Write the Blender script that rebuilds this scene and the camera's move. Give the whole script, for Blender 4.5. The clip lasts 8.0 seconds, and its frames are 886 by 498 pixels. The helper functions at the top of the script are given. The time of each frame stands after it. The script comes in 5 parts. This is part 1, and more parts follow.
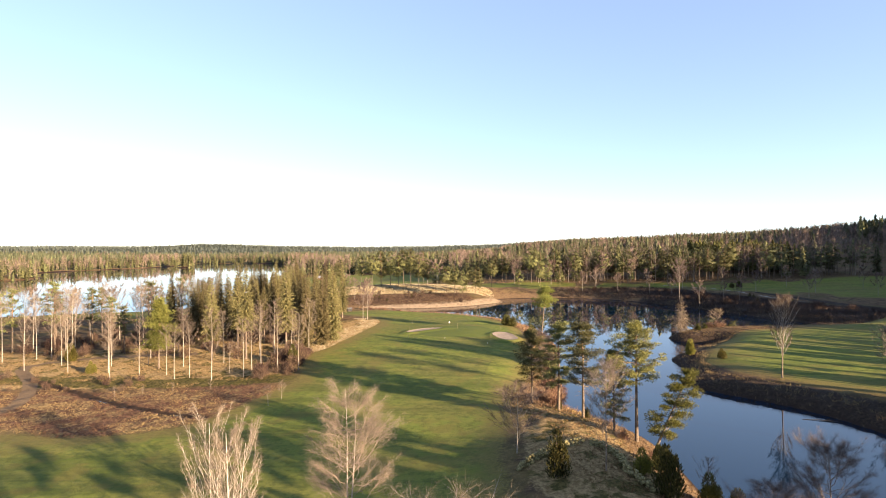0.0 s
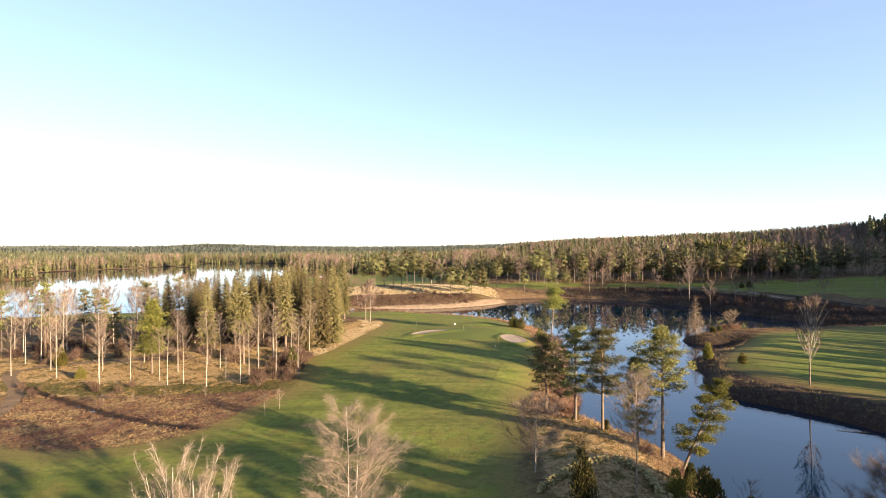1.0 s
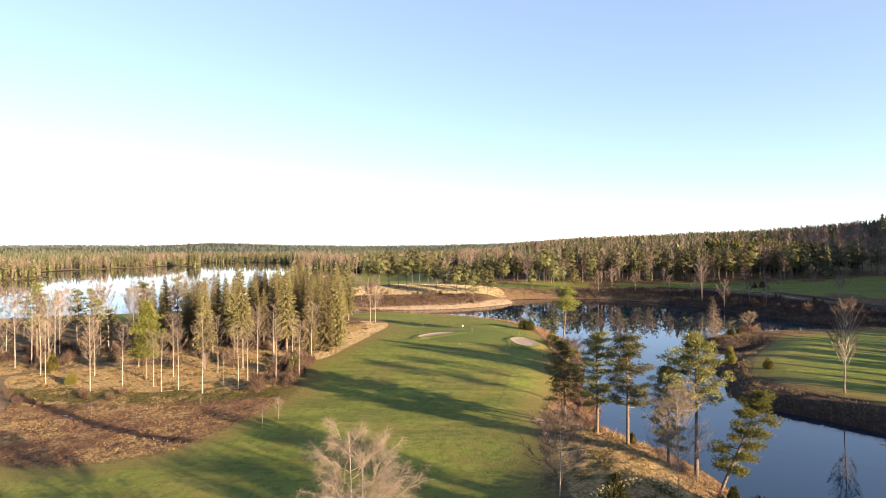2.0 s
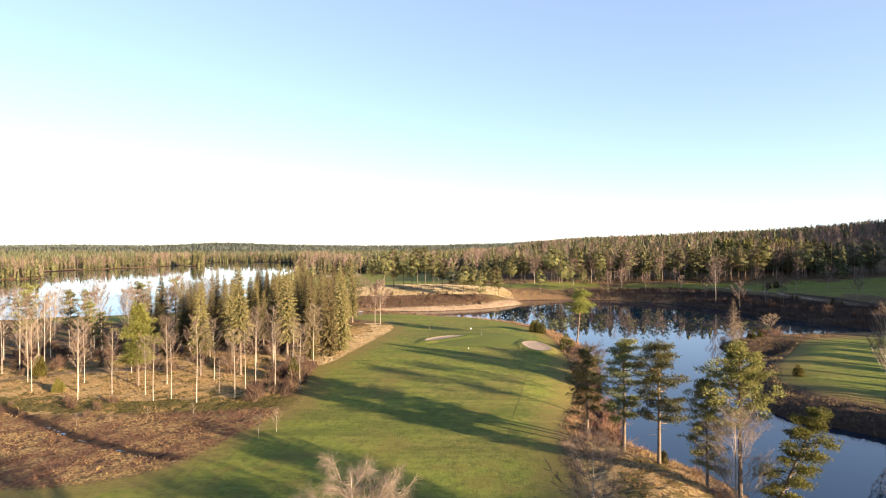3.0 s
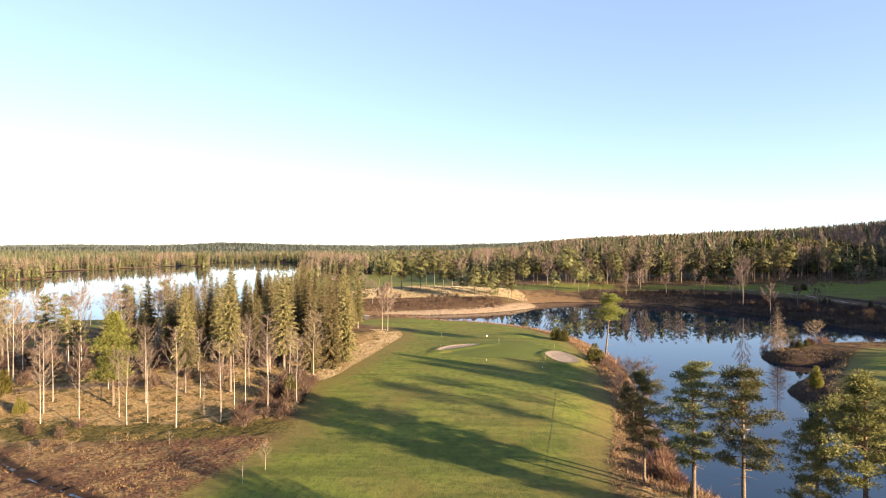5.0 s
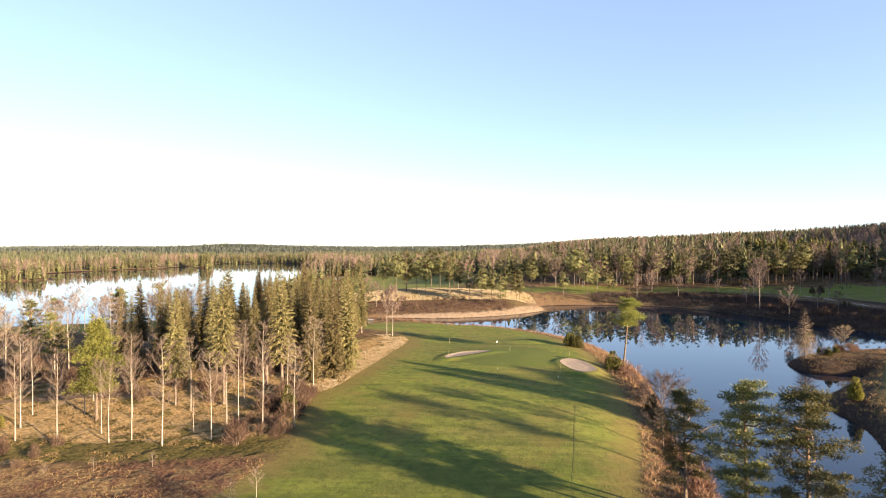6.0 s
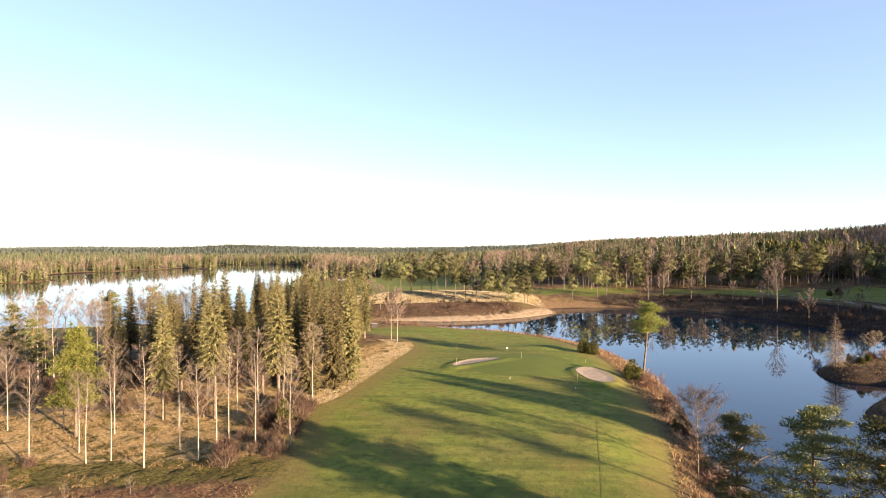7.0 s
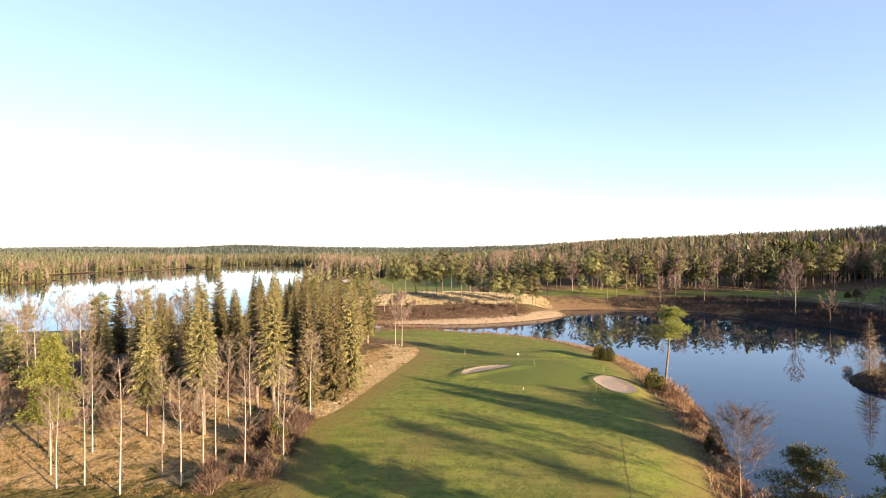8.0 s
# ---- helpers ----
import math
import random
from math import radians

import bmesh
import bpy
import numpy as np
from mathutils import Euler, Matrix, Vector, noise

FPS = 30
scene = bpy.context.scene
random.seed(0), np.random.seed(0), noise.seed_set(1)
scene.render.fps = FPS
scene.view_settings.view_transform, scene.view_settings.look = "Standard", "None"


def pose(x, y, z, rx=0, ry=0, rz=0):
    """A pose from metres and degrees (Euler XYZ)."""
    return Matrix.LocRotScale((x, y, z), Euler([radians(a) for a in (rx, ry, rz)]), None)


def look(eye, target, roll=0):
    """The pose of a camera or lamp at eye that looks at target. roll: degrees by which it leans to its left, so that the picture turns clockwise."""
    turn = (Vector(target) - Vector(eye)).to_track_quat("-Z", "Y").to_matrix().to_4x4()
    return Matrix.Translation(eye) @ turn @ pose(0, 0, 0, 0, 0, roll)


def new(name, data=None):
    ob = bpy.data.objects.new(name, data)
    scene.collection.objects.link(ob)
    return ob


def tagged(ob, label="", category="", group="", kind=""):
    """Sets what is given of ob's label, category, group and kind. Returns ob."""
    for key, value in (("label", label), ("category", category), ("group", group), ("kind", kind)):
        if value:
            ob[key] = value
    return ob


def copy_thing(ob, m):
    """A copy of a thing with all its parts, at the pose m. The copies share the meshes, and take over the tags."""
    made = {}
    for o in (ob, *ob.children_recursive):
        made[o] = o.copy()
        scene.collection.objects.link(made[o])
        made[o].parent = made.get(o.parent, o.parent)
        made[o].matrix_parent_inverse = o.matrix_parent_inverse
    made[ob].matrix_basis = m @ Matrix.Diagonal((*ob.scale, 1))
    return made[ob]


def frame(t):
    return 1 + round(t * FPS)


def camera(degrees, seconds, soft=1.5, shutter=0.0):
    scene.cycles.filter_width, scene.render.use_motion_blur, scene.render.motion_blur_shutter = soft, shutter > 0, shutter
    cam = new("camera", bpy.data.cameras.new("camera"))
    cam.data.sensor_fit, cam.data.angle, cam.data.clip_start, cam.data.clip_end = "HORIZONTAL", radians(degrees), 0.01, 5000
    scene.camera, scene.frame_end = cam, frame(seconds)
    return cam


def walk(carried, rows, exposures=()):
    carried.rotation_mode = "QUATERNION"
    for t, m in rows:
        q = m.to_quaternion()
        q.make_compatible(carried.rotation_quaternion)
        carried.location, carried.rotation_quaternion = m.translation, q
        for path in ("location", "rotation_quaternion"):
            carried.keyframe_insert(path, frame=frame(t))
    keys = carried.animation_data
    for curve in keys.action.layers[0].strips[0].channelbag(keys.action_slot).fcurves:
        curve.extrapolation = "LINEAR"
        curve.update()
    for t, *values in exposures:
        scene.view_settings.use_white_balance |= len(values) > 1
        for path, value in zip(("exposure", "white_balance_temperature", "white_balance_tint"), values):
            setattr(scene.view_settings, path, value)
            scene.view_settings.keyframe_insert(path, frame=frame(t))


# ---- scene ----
cam = camera(75.0, 8.0, soft=1.0)
PATH = [
    (0, 0.0, 0.0, 29.0, -0.0, 0.029, 0.297),
    (0.5, -0.45, 3.07, 28.96, 0.1, 0.025, 0.297),
    (1, -0.93, 6.24, 28.93, 0.25, -0.001, 0.297),
    (1.5, -1.43, 9.5, 28.91, 0.459, -0.046, 0.297),
    (2.25, -2.22, 14.52, 28.88, 0.776, -0.075, 0.297),
    (3, -3.04, 19.71, 28.88, 1.084, -0.103, 0.297),
    (3.5, -3.6, 23.25, 28.88, 1.232, -0.135, 0.297),
    (4, -4.17, 26.85, 28.89, 1.366, -0.12, 0.297),
    (4.5, -4.75, 30.5, 28.91, 1.529, -0.139, 0.297),
    (5.25, -5.61, 36.06, 28.94, 1.791, -0.078, 0.297),
    (6, -6.46, 41.7, 29.0, 2.102, 0.002, 0.297),
    (6.5, -7.02, 45.5, 29.04, 2.295, 0.05, 0.297),
    (7, -7.57, 49.32, 29.09, 2.508, 0.1, 0.297),
    (7.5, -8.11, 53.15, 29.15, 2.724, 0.122, 0.297),
    (8, -8.63, 57.0, 29.21, 2.924, 0.104, 0.297),
]
walk(cam, [(t, pose(x, y, z, 90 + pitch, roll, yaw)) for t, x, y, z, yaw, pitch, roll in PATH], exposures=[(0.0, 2.49, 6500, 15.2), (8.0, 2.49, 6500, 15.2)])

# ---- daylight: low winter sun behind the camera's right shoulder ----
SUN_AZ, SUN_EL = radians(127.0), radians(10.9)
world = bpy.data.worlds.new("sky")
scene.world = world
world.use_nodes = True
wn = world.node_tree
sky = wn.nodes.new("ShaderNodeTexSky")
sky.sky_type, sky.sun_disc = "NISHITA", False
sky.sun_elevation, sky.sun_rotation = SUN_EL, SUN_AZ
sky.altitude, sky.air_density, sky.dust_density, sky.ozone_density = 200, 0.75, 0.1, 1.4
soften = wn.nodes.new("ShaderNodeHueSaturation")
soften.inputs["Saturation"].default_value = 0.9
soften.inputs["Hue"].default_value = 0.493
wn.links.new(sky.outputs[0], soften.inputs["Color"])
haze = wn.nodes.new("ShaderNodeMixRGB")
haze.inputs[0].default_value, haze.inputs[2].default_value = 0.28, (2.3, 3.0, 4.8, 1.0)
wn.links.new(soften.outputs[0], haze.inputs[1])
wn.links.new(haze.outputs[0], wn.nodes["Background"].inputs[0])
wn.nodes["Background"].inputs[1].default_value = 0.058
sun = new("sun", bpy.data.lights.new("sun", "SUN"))
sun.data.energy, sun.data.angle, sun.data.color = 5.0, radians(0.6), (1.0, 0.78, 0.51)
sun_way = Vector((math.sin(SUN_AZ) * math.cos(SUN_EL), math.cos(SUN_AZ) * math.cos(SUN_EL), math.sin(SUN_EL)))
sun.matrix_world = look(Vector((60, -60, 60)), Vector((60, -60, 60)) - sun_way)

# ---- materials ----
class Nodes:
    """A short way to write a node material."""

    def __init__(self, name):
        self.mat = bpy.data.materials.new(name)
        self.mat.use_nodes = True
        self.tree = self.mat.node_tree
        self.bsdf = self.tree.nodes["Principled BSDF"]

    def add(self, kind, **inputs):
        n = self.tree.nodes.new("ShaderNode" + kind)
        for key, value in inputs.items():
            self.put(n.inputs[key.replace("_", " ")], value)
        return n

    def put(self, socket, value):
        if isinstance(value, bpy.types.NodeSocket):
            self.tree.links.new(value, socket)
        else:
            socket.default_value = (*value, 1.0) if isinstance(value, tuple) and len(value) == 3 and socket.type == "RGBA" else value

    def noise(self, scale, detail=4.0, where=None, rough=0.6):
        n = self.add("TexNoise", Scale=scale, Detail=detail, Roughness=rough)
        if where is not None:
            self.put(n.inputs["Vector"], where)
        return n.outputs["Fac"]

    def math(self, op, a, b=0.0, c=0.0):
        n = self.add("Math")
        n.operation = op
        self.put(n.inputs[0], a), self.put(n.inputs[1], b), self.put(n.inputs[2], c)
        return n.outputs[0]

    def ramp(self, fac, lo, hi):
        n = self.add("MapRange", Value=fac, From_Min=lo, From_Max=hi)
        n.interpolation_type = "SMOOTHSTEP"
        return n.outputs[0]

    def mix(self, fac, a, b):
        n = self.add("MixRGB")
        self.put(n.inputs[0], fac), self.put(n.inputs[1], a), self.put(n.inputs[2], b)
        return n.outputs[0]

    def attr(self, name):
        n = self.add("Attribute")
        n.attribute_name = name
        return n.outputs["Fac"]

    def bump(self, height, strength, distance):
        n = self.add("Bump", Height=height, Strength=strength, Distance=distance)
        self.put(self.bsdf.inputs["Normal"], n.outputs[0])

    def done(self, colour, rough=0.8, spec=0.3):
        self.put(self.bsdf.inputs["Base Color"], colour)
        self.put(self.bsdf.inputs["Roughness"], rough)
        self.bsdf.inputs["Specular IOR Level"].default_value = spec
        return self.mat

    def spot(self):
        return self.add("NewGeometry").outputs["Position"]


def leaf_material(name, dark, mid, light, through_light=0.25):
    """Foliage and twigs: every spray has its own tone, every tree its own cast."""
    n = Nodes(name)
    island = n.add("NewGeometry").outputs["Random Per Island"]
    tree_tone = n.math("FRACT", n.math("ADD", n.add("ObjectInfo").outputs["Random"], n.attr("tree_tone")))
    c = n.mix(n.ramp(island, 0.0, 0.55), dark, mid)
    c = n.mix(n.ramp(island, 0.5, 1.0), c, light)
    stand_tone = n.noise(0.06, 3, n.spot())
    c = n.mix(n.math("MULTIPLY", n.ramp(stand_tone, 0.45, 0.65), 0.25), c, dark)
    hsv = n.add("HueSaturation", Color=c)
    n.put(hsv.inputs["Hue"], n.math("MULTIPLY_ADD", tree_tone, 0.03, 0.485))
    n.put(hsv.inputs["Value"], n.math("MULTIPLY_ADD", tree_tone, 0.7, 0.65))
    n.done(hsv.outputs[0], 0.7, 0.15)
    if through_light:
        t = n.add("BsdfTranslucent", Color=hsv.outputs[0])
        m = n.add("MixShader", Fac=through_light)
        n.tree.links.new(n.bsdf.outputs[0], m.inputs[1])
        n.tree.links.new(t.outputs[0], m.inputs[2])
        n.tree.links.new(m.outputs[0], n.tree.nodes["Material Output"].inputs[0])
    return n.mat


def bark_material(name, a, b, scale, stretch=0.25, marks=None):
    n = Nodes(name)
    where = n.add("Mapping", Vector=n.add("TexCoord").outputs["Object"])
    where.inputs["Scale"].default_value = (1, 1, stretch)
    f = n.noise(scale, 5, where.outputs[0])
    c = n.mix(n.ramp(f, 0.35, 0.65), a, b)
    if marks:
        lying = n.add("Mapping", Vector=n.add("TexCoord").outputs["Object"])
        lying.inputs["Scale"].default_value = (1, 1, 5)
        c = n.mix(n.ramp(n.noise(1.6, 3, lying.outputs[0]), 0.57, 0.63), c, marks)
    n.bump(f, 0.6, 0.03)
    return n.done(c, 0.85, 0.2)


def pine_bark():
    """Grey plates below, orange flaking bark above, as on an old Scots pine."""
    n = Nodes("pine_bark")
    where = n.add("TexCoord").outputs["Object"]
    f = n.noise(5.0, 5, where)
    high = n.add("SeparateXYZ", Vector=where).outputs["Z"]
    # Grey plates run higher, putting shade on the lower trunk into the colour.
    high = n.ramp(n.math("MULTIPLY_ADD", f, 3.0, high), 7.5, 13.0)
    low = n.mix(n.ramp(f, 0.35, 0.65), (0.064, 0.048, 0.035), (0.159, 0.121, 0.089))
    up = n.mix(n.ramp(f, 0.35, 0.65), (0.127, 0.07, 0.038), (0.217, 0.131, 0.077))
    n.bump(f, 0.7, 0.04)
    return n.done(n.mix(high, low, up), 0.9, 0.2)


M_SPRUCE = leaf_material("spruce_needles", (0.082, 0.07, 0.03), (0.147, 0.122, 0.053), (0.222, 0.181, 0.083), 0.35)
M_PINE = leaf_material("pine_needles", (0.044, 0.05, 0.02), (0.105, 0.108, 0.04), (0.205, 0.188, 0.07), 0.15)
# Lit copy of the pine needles: low sun's yellow is put into the colour.
M_PINE_SUNLIT = leaf_material("sunlit_pine_needles", (0.066, 0.064, 0.022), (0.13, 0.12, 0.04), (0.215, 0.19, 0.062), 0.15)
M_YOUNG = leaf_material("young_pine_needles", (0.08, 0.085, 0.018), (0.155, 0.162, 0.038), (0.245, 0.235, 0.064))
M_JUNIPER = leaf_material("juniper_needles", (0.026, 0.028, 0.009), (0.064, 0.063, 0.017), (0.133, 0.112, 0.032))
M_GOLD_JUNIPER = leaf_material("golden_juniper_needles", (0.064, 0.064, 0.013), (0.121, 0.108, 0.022), (0.178, 0.153, 0.038))
M_TWIG = leaf_material("bare_twigs", (0.083, 0.058, 0.038), (0.165, 0.121, 0.082), (0.242, 0.185, 0.127), 0.0)
M_PURPLE = leaf_material("birch_twigs", (0.073, 0.052, 0.04), (0.137, 0.101, 0.078), (0.204, 0.156, 0.121), 0.0)
M_PALELIMB = bark_material("pale_limb_bark", (0.255, 0.21, 0.159), (0.369, 0.318, 0.261), 4.0, 0.4)
M_WHITELIMB = bark_material("white_limb_bark", (0.318, 0.28, 0.229), (0.433, 0.388, 0.331), 4.0, 0.4)
M_GREYTWIG = leaf_material("grey_purple_twigs", (0.058, 0.043, 0.04), (0.1, 0.077, 0.07), (0.16, 0.128, 0.112), 0.0)
M_STRAW = leaf_material("dry_grass_blades", (0.161, 0.103, 0.044), (0.256, 0.176, 0.077), (0.351, 0.252, 0.12), 0.2)
M_HEATH = leaf_material("heather_twigs", (0.077, 0.041, 0.026), (0.133, 0.076, 0.044), (0.204, 0.13, 0.074), 0.0)
# Brown twigs, darkened so that the colour also holds shadow lying on shrubs.
M_SHRUB = leaf_material("brown_shrub_twigs", (0.032, 0.019, 0.015), (0.067, 0.04, 0.028), (0.121, 0.077, 0.051), 0.0)
M_REED = leaf_material("reed_stalks", (0.204, 0.146, 0.085), (0.312, 0.246, 0.162), (0.407, 0.354, 0.249), 0.15)
M_SEDGE = leaf_material("brown_sedge", (0.055, 0.034, 0.022), (0.115, 0.073, 0.044), (0.2, 0.138, 0.077), 0.1)
# Dark twigs, with the deep shade among them put into the colour.
M_THICKET_SHADE = leaf_material("shade_dark_thicket_twigs", (0.022, 0.015, 0.014), (0.041, 0.028, 0.024), (0.07, 0.05, 0.04), 0.0)
M_REDSHRUB = leaf_material("russet_shrub_twigs", (0.066, 0.031, 0.021), (0.126, 0.067, 0.044), (0.2, 0.122, 0.075), 0.0)
M_FARLEAF = leaf_material("far_conifers", (0.068, 0.071, 0.034), (0.108, 0.106, 0.046), (0.155, 0.146, 0.063))
M_KNOLL = leaf_material("knoll_pine_needles", (0.076, 0.079, 0.033), (0.123, 0.119, 0.046), (0.175, 0.163, 0.064))
M_FARTWIG = leaf_material("far_bare_crowns", (0.088, 0.058, 0.049), (0.153, 0.106, 0.088), (0.226, 0.165, 0.132), 0.0)
# Aerial haze is put into these two leaf colours, mostly the second.
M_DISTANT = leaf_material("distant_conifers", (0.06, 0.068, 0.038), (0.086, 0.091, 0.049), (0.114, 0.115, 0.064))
M_HAZED = leaf_material("haze_toned_conifers", (0.069, 0.081, 0.069), (0.086, 0.098, 0.081), (0.103, 0.114, 0.093))
M_BIRCH = bark_material("birch_bark", (0.2, 0.17, 0.134), (0.305, 0.269, 0.225), 3.0, 0.6, (0.071, 0.053, 0.041))
M_LIMB = bark_material("brown_limb_bark", (0.14, 0.099, 0.07), (0.292, 0.229, 0.172), 4.0, 0.4)
M_BARK = bark_material("grey_brown_bark", (0.083, 0.06, 0.045), (0.191, 0.146, 0.108), 5.0, 0.3)
M_PINEBARK = pine_bark()
M_STONE = bark_material("lichen_stone", (0.12, 0.1, 0.044), (0.28, 0.236, 0.108), 2.2, 1.0)


def ground_material():
    """Mown grass, putting turf, straw, heath and gravel, each inside its own outline on the plan."""
    n = Nodes("ground")
    p = n.spot()
    n1, n2, n3, n4 = n.noise(0.05, 3, p), n.noise(0.35, 4, p), n.noise(2.2, 4, p), n.noise(9.0, 3, p)
    wob = n.math("MULTIPLY_ADD", n3, 1.6, -0.8)
    # woodland and meadow floor
    base = n.mix(n.ramp(n2, 0.35, 0.65), (0.064, 0.038, 0.022), (0.153, 0.099, 0.048))
    base = n.mix(n.ramp(n1, 0.45, 0.7), base, (0.095, 0.077, 0.028))
    base = n.mix(n.ramp(n3, 0.55, 0.75), base, (0.191, 0.127, 0.07))

    base = n.mix(n.ramp(n.attr("wood"), -0.5, 0.5), base, n.mix(n.ramp(n2, 0.4, 0.6), (0.022, 0.027, 0.013), (0.058, 0.058, 0.026)))

    def zone(colour, name, below, soft=0.25, wobble=1.0):
        inside = n.math("MULTIPLY_ADD", wob, wobble, n.attr(name))
        return n.mix(n.ramp(inside, -soft, soft), below, colour)

    straw = n.mix(n.ramp(n3, 0.3, 0.7), (0.161, 0.103, 0.044), (0.344, 0.245, 0.117))
    straw = n.mix(n.ramp(n2, 0.5, 0.6), straw, n.mix(n.ramp(n3, 0.4, 0.6), (0.062, 0.052, 0.015), (0.125, 0.095, 0.033)))
    heath = n.mix(n.ramp(n3, 0.35, 0.65), (0.062, 0.031, 0.019), (0.156, 0.09, 0.049))
    heath = n.mix(n.ramp(n2, 0.46, 0.58), heath, n.mix(n.ramp(n3, 0.4, 0.6), (0.118, 0.071, 0.034), (0.236, 0.162, 0.075)))
    stripe = n.add("TexWave", Vector=p, Scale=0.09, Distortion=1.5, Detail=2.0)
    stripe.bands_direction = "DIAGONAL"
    mown = n.mix(n.ramp(n2, 0.3, 0.7), (0.121, 0.144, 0.023), (0.174, 0.182, 0.034))
    mown = n.mix(n.math("MULTIPLY", n.ramp(n1, 0.42, 0.64), 0.6), mown, (0.157, 0.124, 0.040))
    mown = n.mix(n.math("MULTIPLY", stripe.outputs["Fac"], 0.18), mown, (0.067, 0.102, 0.015))
    mown = n.mix(n.math("MULTIPLY", n.ramp(n3, 0.55, 0.8), 0.35), mown, (0.154, 0.138, 0.043))
    mown = n.mix(n.math("MULTIPLY", n.ramp(n4, 0.5, 0.75), 0.35), mown, (0.046, 0.062, 0.015))
    drawn = n.add("Mapping", Vector=p, Scale=(0.03, 0.22, 0.2), Rotation=(0.0, 0.0, 0.35))
    mown = n.mix(n.math("MULTIPLY", n.ramp(n.noise(1.0, 4, drawn.outputs[0], 0.65), 0.48, 0.62), 0.5), mown, (0.052, 0.07, 0.014))
    mott = n.noise(0.8, 5, p, 0.7)
    mown = n.mix(n.math("MULTIPLY", n.ramp(mott, 0.46, 0.62), 0.6), mown, (0.060, 0.072, 0.016))
    blotch = n.noise(0.14, 4, p)
    mown = n.mix(n.math("MULTIPLY", n.ramp(blotch, 0.52, 0.66), 0.5), mown, (0.148, 0.113, 0.032))
    worn = n.mix(n.ramp(n3, 0.35, 0.7), (0.118, 0.088, 0.03), (0.158, 0.118, 0.04))
    edge = n.ramp(n.math("MULTIPLY_ADD", n2, -9.0, n.attr("mown")), 2.0, -4.0)
    mown = n.mix(n.math("MULTIPLY", edge, 0.75), mown, worn)
    green = n.mix(n.ramp(n2, 0.3, 0.7), (0.086, 0.105, 0.021), (0.099, 0.114, 0.024))
    gravel = n.mix(n4, (0.1, 0.068, 0.043), (0.165, 0.118, 0.075))
    bank = n.mix(n.ramp(n3, 0.35, 0.65), (0.07, 0.042, 0.023), (0.178, 0.118, 0.064))
    mud = n.mix(n3, (0.022, 0.015, 0.011), (0.045, 0.027, 0.018))
    c = zone(straw, "straw", base, 0.6, 1.5)
    moss = n.mix(n.ramp(n3, 0.38, 0.6), (0.035, 0.035, 0.009), (0.095, 0.077, 0.022))
    c = n.mix(n.math("MULTIPLY", n.ramp(n.math("MULTIPLY_ADD", n2, 7.0, n.attr("moss")), 2.4, 3.8), 0.9), c, moss)
    c = zone(heath, "heath", c, 0.6, 1.5)
    c = zone(bank, "bank", c, 0.8, 1.5)
    # Thicket floor; on the eastern bank this dark colour stands in for shade.
    c = zone(n.mix(n.ramp(n3, 0.35, 0.65), (0.022, 0.015, 0.011), (0.054, 0.037, 0.026)), "thicket_shade", c, 1.0, 2.0)
    c = zone(n.mix(n3, (0.255, 0.185, 0.121), (0.356, 0.273, 0.191)), "spit", c, 0.5, 1.0)
    fringe = n.mix(n.ramp(n3, 0.35, 0.65), (0.064, 0.064, 0.014), (0.14, 0.112, 0.035))
    near_turf = n.math("ADD", n.attr("mown"), n.math("MULTIPLY_ADD", n2, 8.0, -1.8))
    c = n.mix(n.math("MULTIPLY", n.ramp(near_turf, -0.5, 0.6), 0.35), c, fringe)
    c = zone(mud, "ditch", c, 0.3, 0.8)
    c = zone(mown, "mown", c, 0.7, 2.0)
    c = zone(green, "green", c, 0.12, 0.12)
    c = zone(gravel, "gravel", c, 0.15, 0.25)
    c = zone(n.mix(n4, (0.206, 0.181, 0.146), (0.292, 0.258, 0.215)), "path", c, 0.3, 0.25)
    c = zone(mud, "wet", c, 0.2, 0.3)
    rough_part = n.ramp(n.attr("mown"), 1.5, -4.0)
    lumps = n.math("MULTIPLY", n.math("ADD", n3, n.math("MULTIPLY", n4, 0.6)), n.math("MULTIPLY_ADD", rough_part, 0.75, 0.25))
    n.bump(lumps, 0.8, 0.35)
    return n.done(c, 0.9, 0.1)


def water_material(name="still_water", rough=0.008, ripple=0.05, ior=1.5):
    n = Nodes(name)
    p = n.spot()
    big, small = n.noise(0.02, 2, p), n.noise(0.9, 3, p)
    n.bump(n.math("MULTIPLY", small, n.ramp(big, 0.35, 0.7)), ripple, 0.05)
    n.bsdf.inputs["IOR"].default_value = ior
    # The blue base colour stands in for part of the sky's reflection.
    return n.done(n.mix(big, (0.0003, 0.009, 0.023), (0.0004, 0.011, 0.028)), n.math("MULTIPLY_ADD", n.ramp(big, 0.4, 0.65), rough, rough * 0.6), 0.5)


def plain_material(name, a, b, scale, rough=0.8, metal=0.0):
    n = Nodes(name)
    f = n.noise(scale, 4, n.spot())
    n.bump(f, 0.3, 0.02)
    n.bsdf.inputs["Metallic"].default_value = metal
    return n.done(n.mix(n.ramp(f, 0.3, 0.7), a, b), rough, 0.3)


M_GROUND, M_WATER = ground_material(), water_material()
M_LAKE = water_material("lake_water", 0.03, 0.10, 1.24)
M_SAND = plain_material("bunker_sand", (0.172, 0.131, 0.099), (0.223, 0.178, 0.137), 1.3, 0.95)
M_WOOD = plain_material("weathered_wood", (0.153, 0.114, 0.077), (0.267, 0.217, 0.153), 3.0)
M_DARKWOOD = plain_material("dark_stained_wood", (0.019, 0.018, 0.017), (0.045, 0.038, 0.035), 3.0)
M_STAKE = plain_material("pale_stake", (0.217, 0.185, 0.095), (0.292, 0.255, 0.153), 4.0, 0.6)
